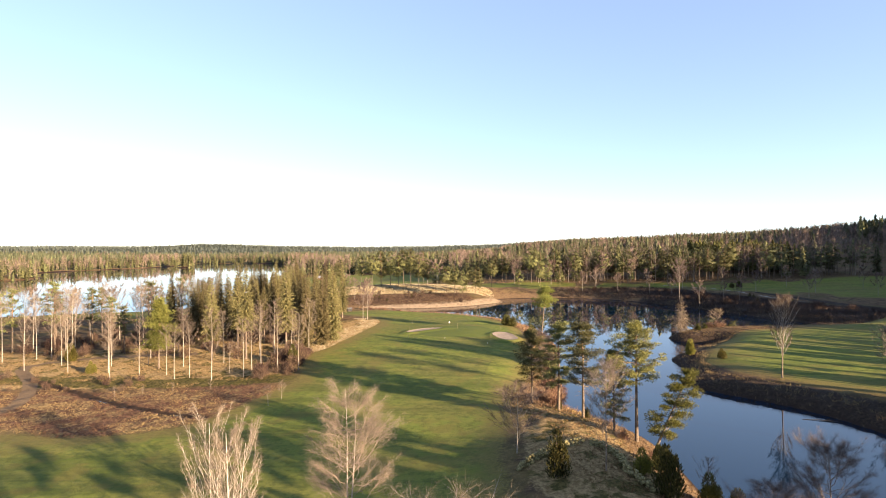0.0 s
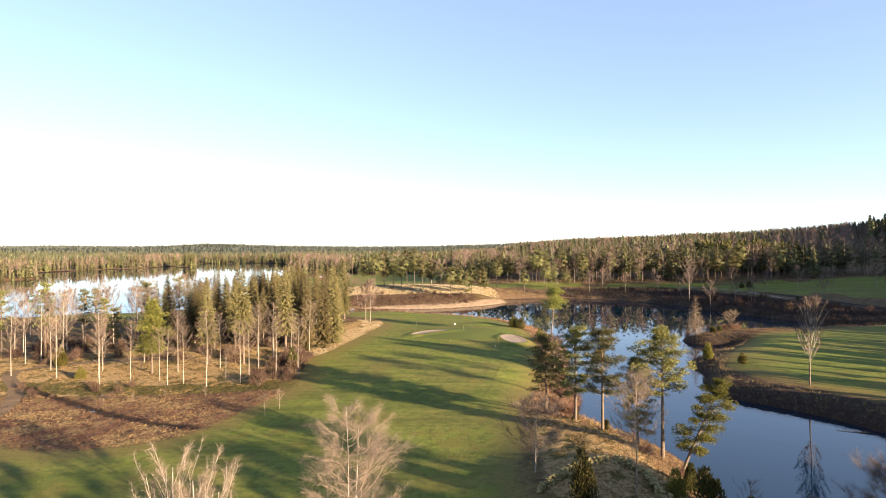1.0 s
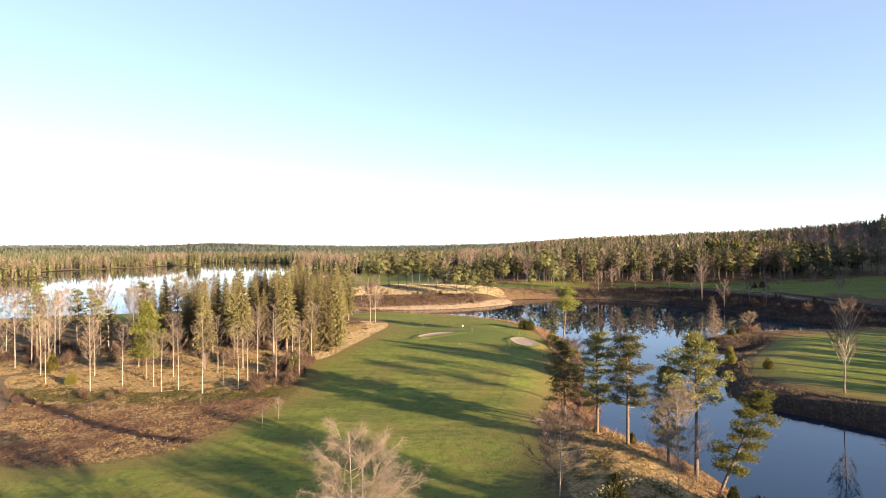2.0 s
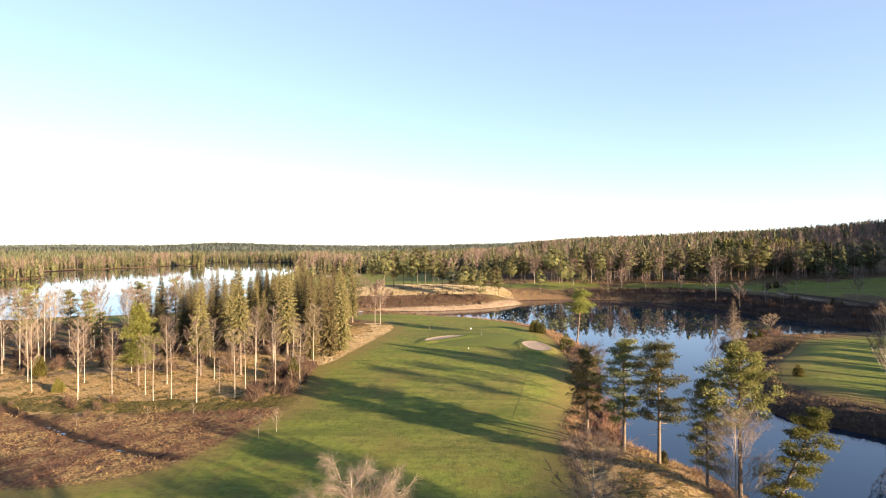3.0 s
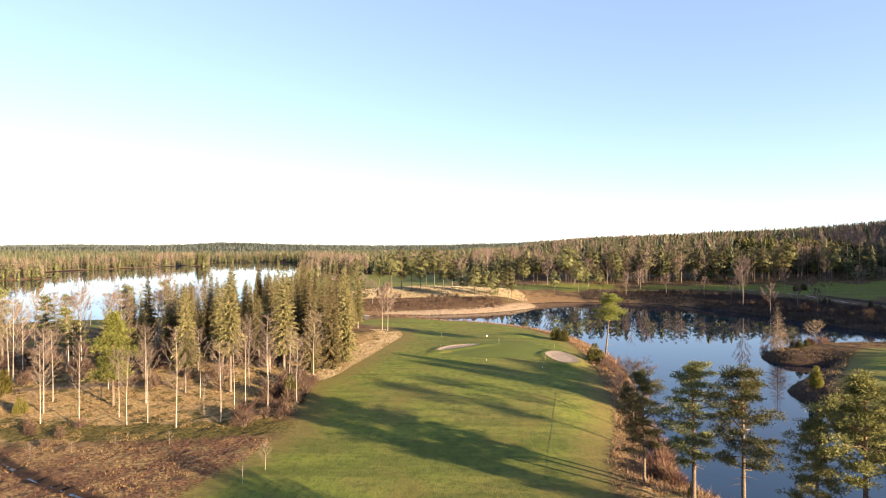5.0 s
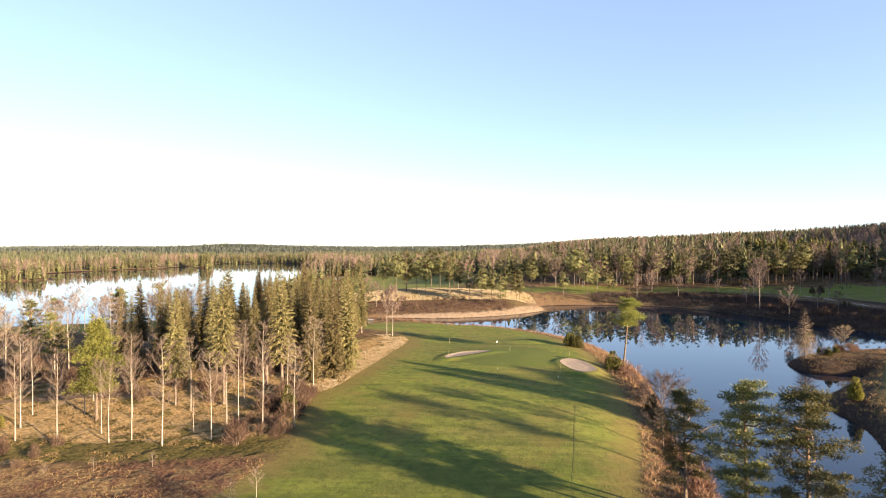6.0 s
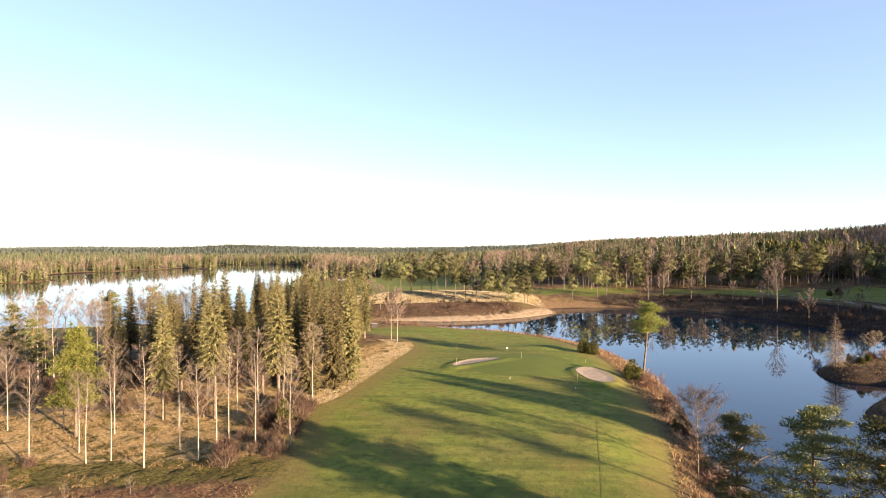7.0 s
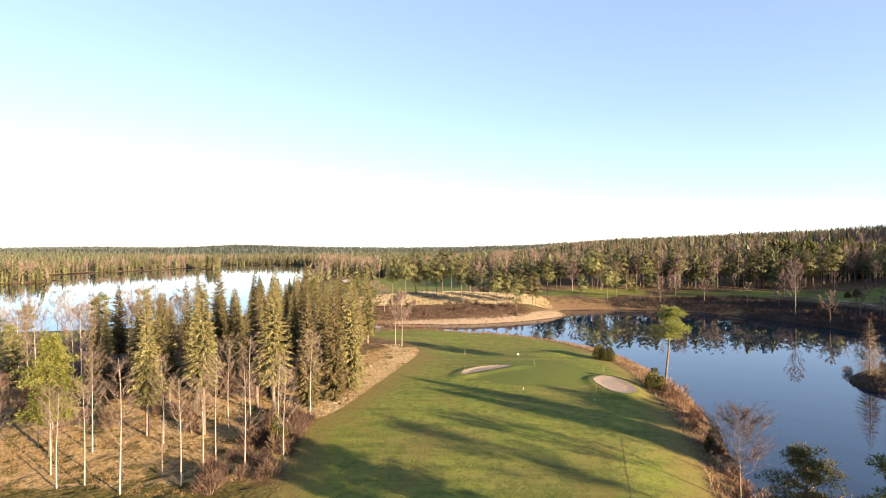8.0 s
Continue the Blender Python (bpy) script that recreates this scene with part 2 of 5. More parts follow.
M_WHITE = plain_material("white_paint", (0.70, 0.70, 0.68), (0.80, 0.80, 0.78), 2.0, 0.5)
M_ROOF = plain_material("pale_metal_roof", (0.127, 0.127, 0.133), (0.178, 0.178, 0.185), 1.0, 0.4)
M_REDWOOD = plain_material("red_brown_boards", (0.058, 0.022, 0.015), (0.095, 0.038, 0.026), 1.5)
M_SEAM = plain_material("dark_turf_seam", (0.058, 0.058, 0.011), (0.089, 0.077, 0.019), 2.0)

# ---- the plan: outlines in metres ----
POND = [(30, 62), (30.5, 72), (31.5, 82), (30, 91), (26, 98), (22, 104), (20.8, 112), (21.5, 125), (24.7, 130), (28, 142), (31.5, 157),
        (34, 174), (33.5, 205), (27, 225), (15, 240), (3, 249), (-12, 252), (-33, 268), (-50, 275), (-75, 276), (-75, 281), (-40, 284), (-16, 281),
        (6, 288), (26, 304), (33, 316), (29, 330), (38, 337), (71, 339), (98, 324), (117, 289), (127, 253), (136, 225), (150, 215), (146, 209),
        (125, 207.5), (103, 204), (90, 200.5), (81, 196.5), (75, 190.5), (71.5, 184), (72.5, 177.5), (78, 175), (84, 176), (81, 171.5), (72, 164), (65, 157.5), (58.5, 150), (58.3, 141), (56.5, 133), (51, 122), (54.5, 115.5), (60.5, 109), (65, 102), (68, 93), (68.5, 86), (66, 62), (54, 50), (38, 51)]
LAKE = [(-330, 190), (-176, 236), (-166, 250), (-143, 258), (-121, 268), (-109, 296), (-112, 360), (-123, 442), (-156, 603), (-230, 850), (-305, 1130), (-335, 1215),
        (-400, 1262), (-548, 1266), (-560, 1235), (-494, 1075), (-500, 948), (-526, 885), (-546, 795), (-524, 700), (-426, 618), (-424, 596), (-436, 573), (-560, 500), (-900, 420), (-900, 150)]
ISLET = [(-450, 980), (-438, 972), (-426, 980), (-424, 993), (-436, 1001), (-449, 995)]
FAIRWAY = [(-120, 70), (-66, 87), (-54, 81), (-38, 86), (-34, 101), (-29.5, 117), (-31.5, 130), (-33.5, 142), (-30, 149), (-28.5, 158), (-25, 178),
           (-21, 200), (-24, 210), (-31, 220), (-44, 229), (-43, 240), (-30, 246), (-10, 244), (5, 239), (15, 228), (20.5, 212), (22.5, 200), (24.6, 187),
           (24, 166), (23.2, 155), (20.5, 133), (17, 119), (13, 108), (10.5, 95), (9.5, 84), (8.2, 76), (6.4, 70), (7.3, 64), (5.9, 58), (7.6, 51), (6.2, 45), (8, 36), (5, 25), (9, 14), (5.5, 3), (11, -14), (9, -40), (-120, -40)]
FAIRWAY_EAST = [(65, 141.5), (77, 160), (88.5, 176), (98, 183), (114, 189), (134, 197), (160, 210), (186, 213), (150, 160), (112, 112), (94, 90), (80, 102.5), (75, 106.5), (70, 112.5), (66.5, 118), (63, 126), (61, 135)]
FAIRWAY_FAR = [(28, 352), (36, 352), (70, 361), (106, 364), (142, 350), (176, 322), (204, 298), (236, 284), (310, 350), (330, 396), (190, 380), (105, 384), (60, 405), (-20, 398), (-62, 372), (-60, 356), (-20, 362), (12, 364)]
FAIRWAY_WEST = [(-95, 336), (-58, 340), (-35, 352), (-22, 400), (0, 430), (-10, 590), (-145, 590), (-112, 430)]
SPIT = [(-40, 282), (-14, 279), (6, 286), (26, 302), (35, 316), (31, 324), (24, 312), (5, 295.5), (-14, 286.5), (-40, 286)]
LAKE_LAWN = [(-168, 226), (-150, 244), (-120, 256), (-100, 262), (-92, 236), (-120, 214)]
STRAW_WEST = [(-130, 112), (-60, 113), (-40, 118), (-33, 126), (-34, 142), (-30, 150), (-25, 178), (-21.5, 200), (-24, 208), (-31, 208), (-38, 182), (-47, 160), (-72, 148), (-130, 150)]
STRAW_HEAD = [(8, 54), (11, 78), (12, 95), (19, 101), (26, 94), (29, 80), (28, 54)]
STRAW_KNOLL = [(-76, 312), (-40, 314), (0, 318), (24, 322), (30, 336), (24, 353), (-10, 358), (-30, 352), (-56, 342), (-80, 330)]
HEATH_WEST = [(-140, 95), (-66, 88), (-54, 82), (-38, 87), (-34, 101), (-30, 115), (-46, 113), (-70, 109), (-140, 112)]
HEATH_KNOLL = [(-80, 289), (-16, 286), (6, 294), (18, 306), (8, 317), (-20, 314), (-60, 311), (-85, 308)]
HEATH_CREEK = [(-48, 248), (-30, 253), (-6, 251), (0, 247), (-10, 243), (-32, 243)]
TRACK_WEST = [(-62, 143), (-76, 141), (-86, 138.5), (-92.5, 135), (-94.6, 131), (-93, 127), (-89, 123), (-84.5, 118), (-81, 113), (-78.4, 108.5), (-76.4, 104), (-75.2, 100), (-75, 96), (-76.5, 92), (-82, 86)]
TRACK_EAST = [(330, 150), (240, 185), (190, 212), (175, 236), (175, 262), (174, 285), (172, 304), (169, 322), (162, 345), (140, 368)]
DITCH = [(-84, 119), (-70.3, 110.7), (-63.1, 105.7), (-55.5, 100.5), (-47.1, 95.9), (-38.7, 92.6)]


def rounded(outline, turns=2):
    """Cuts an outline's corners, to make it run like a shore or a mower's line."""
    p = np.array(outline, float)
    for _ in range(turns):
        q = np.roll(p, -1, 0)
        p = np.stack([0.75 * p + 0.25 * q, 0.25 * p + 0.75 * q], 1).reshape(-1, 2)
    return p


def line_distance(x, y, p):
    best = np.full(x.shape, 1e18)
    for a, b in zip(p[:-1], p[1:]):
        d = b - a
        s = np.clip(((x - a[0]) * d[0] + (y - a[1]) * d[1]) / max(d @ d, 1e-9), 0, 1)
        best = np.minimum(best, (x - a[0] - s * d[0]) ** 2 + (y - a[1] - s * d[1]) ** 2)
    return np.sqrt(best)


def inside_distance(x, y, outline, turns=2):
    """Metres inside an outline; outside, minus the metres to it."""
    p = rounded(outline, turns)
    p = np.vstack([p, p[:1]])
    within = np.zeros(x.shape, bool)
    for a, b in zip(p[:-1], p[1:]):
        if a[1] != b[1]:
            within ^= ((a[1] > y) != (b[1] > y)) & (x < (b[0] - a[0]) * (y - a[1]) / (b[1] - a[1]) + a[0])
    d = line_distance(x, y, p)
    return np.where(within, d, -d)


def step(v, lo, hi):
    s = np.clip((v - lo) / (hi - lo), 0, 1)
    return s * s * (3 - 2 * s)


def swell(x, y, size, seed):
    """Smooth random relief between about -1 and 1."""
    r = np.random.RandomState(seed)
    total = 0
    for k in range(7):
        a, f, ph = r.uniform(0, math.tau), r.uniform(0.6, 1.7) / size * math.tau, r.uniform(0, math.tau)
        total = total + np.sin((x * math.cos(a) + y * math.sin(a)) * f + ph)
    return total / 3.5


def hump(x, y, cx, cy, rx, ry):
    return np.exp(-((x - cx) / rx) ** 2 - ((y - cy) / ry) ** 2)


def wet_distance(x, y):
    lake = np.minimum(inside_distance(x, y, LAKE), -inside_distance(x, y, ISLET))
    return np.maximum(inside_distance(x, y, POND), lake)


def sand_east(x, y):
    return 1 - np.hypot((x - 17.7) / 3.6 + 0.10 * np.sin((y - 166.3) * 0.5), (y - 166.3) / 6.3)


def sand_west(x, y):
    u, v = (x + 6.2) * 0.83 + (y - 178.8) * 0.55, -(x + 6.2) * 0.55 + (y - 178.8) * 0.83
    return 1 - np.hypot(u / 6.6, (v + 0.035 * u * u - 0.4) / 2.5)


def ground_height(x, y):
    x, y = np.asarray(x, float), np.asarray(y, float)
    wet = wet_distance(x, y)
    land = np.maximum(-wet, 0)
    z = 2.3 * (1 - np.exp(-land / (4.0 - 1.6 * step(x, 42, 52) * step(-y, -200, -180)))) - np.clip(wet, 0, 6) * 0.35
    dry = step(land, 2, 14)
    z += dry * (0.7 + 0.35 * swell(x, y, 90, 1))
    z += step(land, 1, 8) * (1.9 * hump(x, y, 17, 66, 10, 20) + 1.0 * hump(x, y, 6, 172, 17, 20) - 1.4 * hump(x, y, -70, 105, 45, 40))
    z += 0.55 * hump(x, y, 13, 203, 6, 4)
    z += step(land, 2, 20) * (5.2 * hump(x, y, -20, 346, 62, 30) + 2.0 * hump(x, y, -60, 180, 40, 40))
    beyond = np.maximum(y - 345 + 0.28 * (x - 60), 0)
    z += step(land, 0, 60) * np.minimum(beyond * 0.055, 5) * step(x, -60, 30)
    along_ridge = np.interp(x / np.maximum(y, 200), (0.02, 0.09, 0.13, 0.22, 0.37, 0.52, 0.66, 0.80, 1.5), (0, 4, 12, 17, 21, 25, 31, 37, 45))
    hill = step(y + 0.30 * (x - 100), 400, 800) * along_ridge
    z += hill + hill * 0.07 * swell(x, y, 260, 5)
    # Unseen eastern rise, added so that it shades the far fairway and bank.
    z += (26 + 8 * step(y, 170, 250)) * step(x - 0.8 * y, 4, 75) * step(y, 140, 250) * step(land, 5, 40)
    far = step(np.hypot(x, y), 500, 1500) * step(land, 5, 80)
    z += far * (3 + 3 * swell(x, y, 1300, 7))
    z += 35 * step(np.hypot(x, y), 1800, 3700)
    z += 26 * hump(x, y, -1560, 3900, 330, 500) + 26 * hump(x, y, -2750, 4000, 560, 500) + 9 * hump(x, y, -930, 3900, 330, 500)
    z -= 0.4 * step(1.3 - line_distance(x, y, np.array(DITCH, float)), 0, 1.2)
    z -= 0.3 * step(sand_east(x, y), -0.12, 0.5) - 0.5 * step(sand_east(x, y), -0.5, -0.05)
    z -= 0.35 * step(sand_west(x, y), -0.12, 0.4) - 0.35 * step(sand_west(x, y), -0.7, -0.05)
    return z


def gz(x, y):
    return float(ground_height(np.array([x]), np.array([y]))[0])


def graded(lo, hi, pitch, low_end, high_end, growth):
    mid = list(np.arange(lo, hi + 1e-6, pitch))
    for end, at, sign in ((high_end, -1, 1), (low_end, 0, -1)):
        s = pitch
        while sign * mid[at] < sign * end:
            s *= growth
            mid.insert(len(mid) if at else 0, mid[at] + sign * s)
    return np.array(mid)


def grid_mesh(name, xs, ys, height, keep=None):
    gx, gy = np.meshgrid(xs, ys)
    x, y = gx.ravel(), gy.ravel()
    z = height(x, y)
    n, m = len(xs), len(ys)
    i = (np.arange(m - 1)[:, None] * n + np.arange(n - 1)[None]).ravel()
    quads = np.stack([i, i + 1, i + n + 1, i + n], 1)
    if keep is not None:
        ok = keep(x, y)
        quads = quads[ok[quads].all(1)]
        used = np.unique(quads)
        back = np.zeros(len(x), int)
        back[used] = np.arange(len(used))
        x, y, z, quads = x[used], y[used], z[used], back[quads]
    me = bpy.data.meshes.new(name)
    me.from_pydata(np.stack([x, y, z], 1).tolist(), [], quads.tolist())
    me.polygons.foreach_set("use_smooth", np.ones(len(quads), bool))
    return me, x, y


me, gx, gy = grid_mesh("ground", graded(-115, 125, 1.0, -4600, 4600, 1.055), graded(45, 262, 1.0, -900, 4900, 1.035), ground_height)
wet = wet_distance(gx, gy)
tussock = np.random.RandomState(3).uniform(-1, 1, len(gx))
mown = np.max([inside_distance(gx, gy, o) for o in (FAIRWAY, FAIRWAY_EAST, FAIRWAY_WEST, LAKE_LAWN)], 0)
mown = np.maximum(mown, inside_distance(gx, gy, FAIRWAY_FAR) - 14 * step(swell(gx, gy, 42, 61), 0.05, 0.6))
straw = np.max([inside_distance(gx, gy, o) for o in (STRAW_WEST, STRAW_HEAD, STRAW_KNOLL)], 0)
heath = np.max([inside_distance(gx, gy, o) for o in (HEATH_WEST, HEATH_KNOLL, HEATH_CREEK)], 0)
zones = {
    "mown": mown, "straw": straw, "heath": heath, "spit": inside_distance(gx, gy, SPIT), "wet": wet + 0.4,
    # Thicket colour mask, spread over the eastern bank to paint its shade.
    "bank": wet + 7.0, "thicket_shade": np.maximum(3.5 - line_distance(gx, gy, np.array([(205, 214), (186, 236), (186, 262), (185, 287), (182, 308), (177, 328)], float)), np.maximum(np.min([wet + 8.5, (gx - 48) * 0.5, (204 - gy) * 0.5, (105 - gx) * 0.5], 0), np.minimum(wet + 48, np.minimum((gx - 62) * 0.5, np.minimum((gy - 212) * 0.5, (1.15 * gx + 190 - gy) * 0.4))))), "wood": np.where(np.hypot(gx, gy) > 900, 5.0, -5.0),
    "green": 12.3 - np.hypot((gx - 5) * 1.02, (gy - 176.5) * 0.92) - 0.9 * np.sin(np.arctan2(gy - 176.5, gx - 5) * 3),
    "moss": 3.2 - line_distance(gx, gy, np.array([(-110, 122), (-75, 118), (-52, 117.5), (-34, 119)], float)),
    "ditch": 1.0 - line_distance(gx, gy, np.array(DITCH, float)),
    "gravel": 1.25 - line_distance(gx, gy, rounded(TRACK_WEST, 0)), "path": 1.3 - line_distance(gx, gy, rounded(TRACK_EAST, 0)),
}
for key, value in zones.items():
    me.attributes.new(key, "FLOAT", "POINT").data.foreach_set("value", np.clip(value, -30, 30).astype(np.float32))
# tussocks lift the rough, never the mown turf
co = np.empty(3 * len(gx), np.float32)
me.vertices.foreach_get("co", co)
co[2::3] += 0.2 * tussock * step(-mown, 0.2, 4.0) * step(-wet, 0.5, 2.0)
me.vertices.foreach_set("co", co)
me.materials.append(M_GROUND)
me.update()
tagged(new("ground", me), "golf course ground with mown fairways, straw rough and brown heath", "ground", kind="structure")


def sheet(name, x0, y0, x1, y1, z, material, label, category):
    m = bpy.data.meshes.new(name)
    m.from_pydata([(x0, y0, z), (x1, y0, z), (x1, y1, z), (x0, y1, z)], [], [(0, 1, 2, 3)])
    m.materials.append(material)
    return tagged(new(name, m), label, category, kind="structure")


sheet("water", -60, 40, 190, 345, 0.0, M_WATER, "dark still pond water reflecting sky and trees", "pond")
sheet("lake_water", -1000, 140, -62, 1300, 0.0, M_LAKE, "calm bright lake water reflecting the pale sky", "lake")


# ---- mesh helpers ----
class Geo:
    """Collects corners and triangles for one mesh."""

    def __init__(self):
        self.v, self.f, self.n = [], [], 0

    def add(self, verts, faces):
        self.v.append(np.asarray(verts, float).reshape(-1, 3))
        self.f.append(np.asarray(faces, int).reshape(-1, 3) + self.n)
        self.n += len(self.v[-1])

    def merged(self, other):
        self.add(*other.arrays())
        return self

    def arrays(self):
        return np.concatenate(self.v), np.concatenate(self.f)

    def tube(self, path, radii, sides=6):
        path, radii = np.asarray(path, float), np.asarray(radii, float)
        way = np.gradient(path, axis=0)
        way /= np.linalg.norm(way, axis=1)[:, None] + 1e-9
        side = np.cross(way, (0.31, 0.92, 0.22))
        side /= np.linalg.norm(side, axis=1)[:, None] + 1e-9
        other = np.cross(way, side)
        a = np.arange(sides) / sides * math.tau
        ring = path[:, None] + radii[:, None, None] * (np.cos(a)[None, :, None] * side[:, None] + np.sin(a)[None, :, None] * other[:, None])
        k, j = np.meshgrid(np.arange(len(path) - 1), np.arange(sides), indexing="ij")
        k, j = k.ravel(), j.ravel()
        p, q, r, s = k * sides + j, k * sides + (j + 1) % sides, (k + 1) * sides + (j + 1) % sides, (k + 1) * sides + j
        self.add(ring, np.concatenate([np.stack([p, q, r], 1), np.stack([p, r, s], 1)]))

    def blades(self, roots, ways, widths, across):
        """One thin triangle for each root, pointing along its way."""
        roots, ways = np.asarray(roots, float), np.asarray(ways, float)
        side = np.asarray(across, float)
        side = side / (np.linalg.norm(side, axis=1)[:, None] + 1e-9) * np.asarray(widths, float)[:, None] / 2
        v = np.stack([roots - side, roots + side, roots + ways], 1)
        self.add(v, np.arange(3 * len(roots)))

    def sprays(self, roots, ways, widths, across):
        """One pointed, folded spray of two triangles for each root."""
        roots, ways = np.asarray(roots, float), np.asarray(ways, float)
        side = np.asarray(across, float)
        side = side / (np.linalg.norm(side, axis=1)[:, None] + 1e-9) * np.asarray(widths, float)[:, None] / 2
        sag = np.array((0, 0, -0.25)) * np.asarray(widths, float)[:, None]
        v = np.stack([roots, roots + ways * 0.45 - side + sag, roots + ways, roots + ways * 0.45 + side + sag], 1)
        i = np.arange(len(roots))[:, None] * 4
        self.add(v, np.concatenate([i + (0, 1, 2), i + (0, 2, 3)], 1))

    def mesh(self, name, material, smooth=False):
        v, f = self.arrays()
        m = bpy.data.meshes.new(name)
        m.vertices.add(len(v)), m.loops.add(3 * len(f)), m.polygons.add(len(f))
        m.vertices.foreach_set("co", v.astype(np.float32).ravel())
        m.loops.foreach_set("vertex_index", f.astype(np.int32).ravel())
        m.polygons.foreach_set("loop_start", np.arange(0, 3 * len(f), 3, dtype=np.int32))
        m.polygons.foreach_set("use_smooth", np.full(len(f), smooth))
        m.update(calc_edges=True)
        m.materials.append(material)
        return m


def part(name, geo, material, parent, label="", smooth=False):
    ob = new(name, geo.mesh(name, material, smooth))
    ob.parent = parent
    return tagged(ob, label)


def base_of(name, label, category, group=""):
    return tagged(new(name), label, category, group)


def unit(v):
    return v / (np.linalg.norm(v, axis=-1, keepdims=True) + 1e-9)


def wander(r, h, lean, bend, n=9):
    """A trunk's line from the ground up."""
    s = np.linspace(0, 1, n)
    a, ph = r.uniform(0, math.tau), r.uniform(0, math.tau)
    off = bend * h * np.sin(s * 3.3 + ph) * s
    return np.stack([lean[0] * h * s + off * math.cos(a), lean[1] * h * s + off * math.sin(a), h * s - 0.25 * (s == 0)], 1)


def along(path, s):
    k = np.linspace(0, 1, len(path))
    return np.stack([np.interp(s, k, path[:, i]) for i in range(3)], -1)


def fit_height(geos, h):
    """Brings a whole tree to its height."""
    k = h / max(v[:, 2].max() for g in geos for v in g.v)
    for g in geos:
        for v in g.v:
            v[:, 2] *= k


# ---- trees, one function a kind; each returns line-work in metres, standing at the origin ----
def spruce_geo(seed, h, radius, bare=0.16, whorls=34, arms=9, fine=4, lean=(0, 0), leaf=0.34, short=1.0):
    r = np.random.RandomState(seed)
    trunk, crown = Geo(), Geo()
    line = wander(r, h, lean, 0.004)
    trunk.tube(line, np.linspace(0.012 * h + 0.03, 0.015, len(line)), 7)
    for s in np.linspace(bare, 0.985, whorls):
        up = (s - bare) / (1 - bare)
        reach = radius * ((1 - up) ** 0.8 * min(1, 0.55 + 2.5 * up)) + 0.16
        k = max(4, int(arms * (0.55 + 0.6 * (1 - up))))
        a = r.uniform(0, math.tau) + np.arange(k) / k * math.tau + r.uniform(-0.3, 0.3, k)
        length = reach * r.uniform(0.6, 1.12, k)
        out = np.stack([np.cos(a), np.sin(a), np.zeros(k)], 1)
        droop = (0.34 - 0.75 * up) * length
        root = along(line, np.full(k, s)) + out * 0.05 + np.stack([0 * a, 0 * a, r.uniform(-0.25, 0.25, k)], 1)
        for j in range(fine):
            f = (j + 0.35) / fine
            at = root + out * (length * f * 0.82)[:, None]
            at[:, 2] -= droop * f ** 1.3
            for sgn in (-1, 0, 1):
                turn = sgn * r.uniform(0.35, 0.85, k)
                way = np.stack([np.cos(a + turn), np.sin(a + turn), r.uniform(-1.0, -0.1, k)], 1)
                size = short * length * (0.58 - 0.30 * f) * (1.0 if sgn == 0 else 0.75) * r.uniform(0.8, 1.2, k) + 0.12
                across = np.stack([-np.sin(a + turn), np.cos(a + turn), r.uniform(-1.3, 1.3, k)], 1)
                crown.sprays(at, way * size[:, None], size * leaf, across)
    return trunk, crown


def pine_geo(seed, h, radius, start=0.45, limbs=20, clumps=6, tufts=13, lean=(0, 0), flat=0.55, size=1.0, needle=0.27, taper=0.0):
    r = np.random.RandomState(seed)
    trunk, boughs, crown = Geo(), Geo(), Geo()
    line = wander(r, h, lean, 0.012)
    trunk.tube(line, np.linspace(0.0135 * h + 0.04, 0.045, len(line)), 8)
    spots, sizes = [], []
    for i in range(limbs):
        s = start + (1 - start) * (i + r.uniform(0, 0.9)) / limbs
        up = (s - start) / (1 - start)
        a = i * 2.4 + r.uniform(-0.6, 0.6)
        length = radius * r.uniform(0.4, 1.15) * (0.75 + 0.5 * math.sin(math.pi * min(1, up * 0.9 + 0.1))) * (1.0 - 0.55 * up ** 3) * (1.0 - taper * up)
        rise = r.uniform(-0.10, 0.35) + 0.5 * up
        p0 = along(line, s)
        t = np.linspace(0, 1, 5)
        p = p0 + np.stack([math.cos(a) * length * t, math.sin(a) * length * t, length * rise * t ** 1.4], 1)
        p[1:-1] += r.normal(0, 0.06 * length, (3, 3))
        boughs.tube(p, np.linspace(0.02 + 0.022 * length, 0.012, 5), 4)
        for f in np.linspace(0.42, 1.0, clumps):
            spots.append(along(p, f) + r.normal(0, 0.15 * length, 3) * (1, 1, 0.5))
            sizes.append(radius * r.uniform(0.18, 0.31))
    for _ in range(5):
        spots.append(line[-1] + r.normal(0, 0.14 * radius, 3))
        sizes.append(radius * 0.24)
    for k in range(max(2, limbs // 5)):
        a, s = r.uniform(0, math.tau), r.uniform(0.25, start)
        p0 = along(line, s)
        p = p0 + np.stack([math.cos(a) * np.linspace(0, 1, 3), math.sin(a) * np.linspace(0, 1, 3), np.array((0, -0.05, -0.2))], 1) * r.uniform(0.6, 1.8)
        boughs.tube(p, (0.035, 0.025, 0.01), 3)
    spots, sizes = np.repeat(np.array(spots), tufts, 0), np.repeat(np.array(sizes), tufts) * size
    way = unit(r.normal(0, 1, spots.shape) * (1, 1, flat) + (0, 0, 0.3))
    roots = spots + way * (sizes * r.uniform(0.25, 1.0, len(sizes)))[:, None] * (1, 1, flat)
    for k in range(4):
        w = unit(way + r.normal(0, 0.55, way.shape) + (0, 0, 0.25)) * (needle * r.uniform(0.65, 1.35, len(sizes)))[:, None]
        crown.blades(roots, w, needle * r.uniform(0.2, 0.38, len(sizes)), r.normal(0, 1, way.shape))
    fit_height((trunk, boughs, crown), h)
    return trunk, boughs, crown


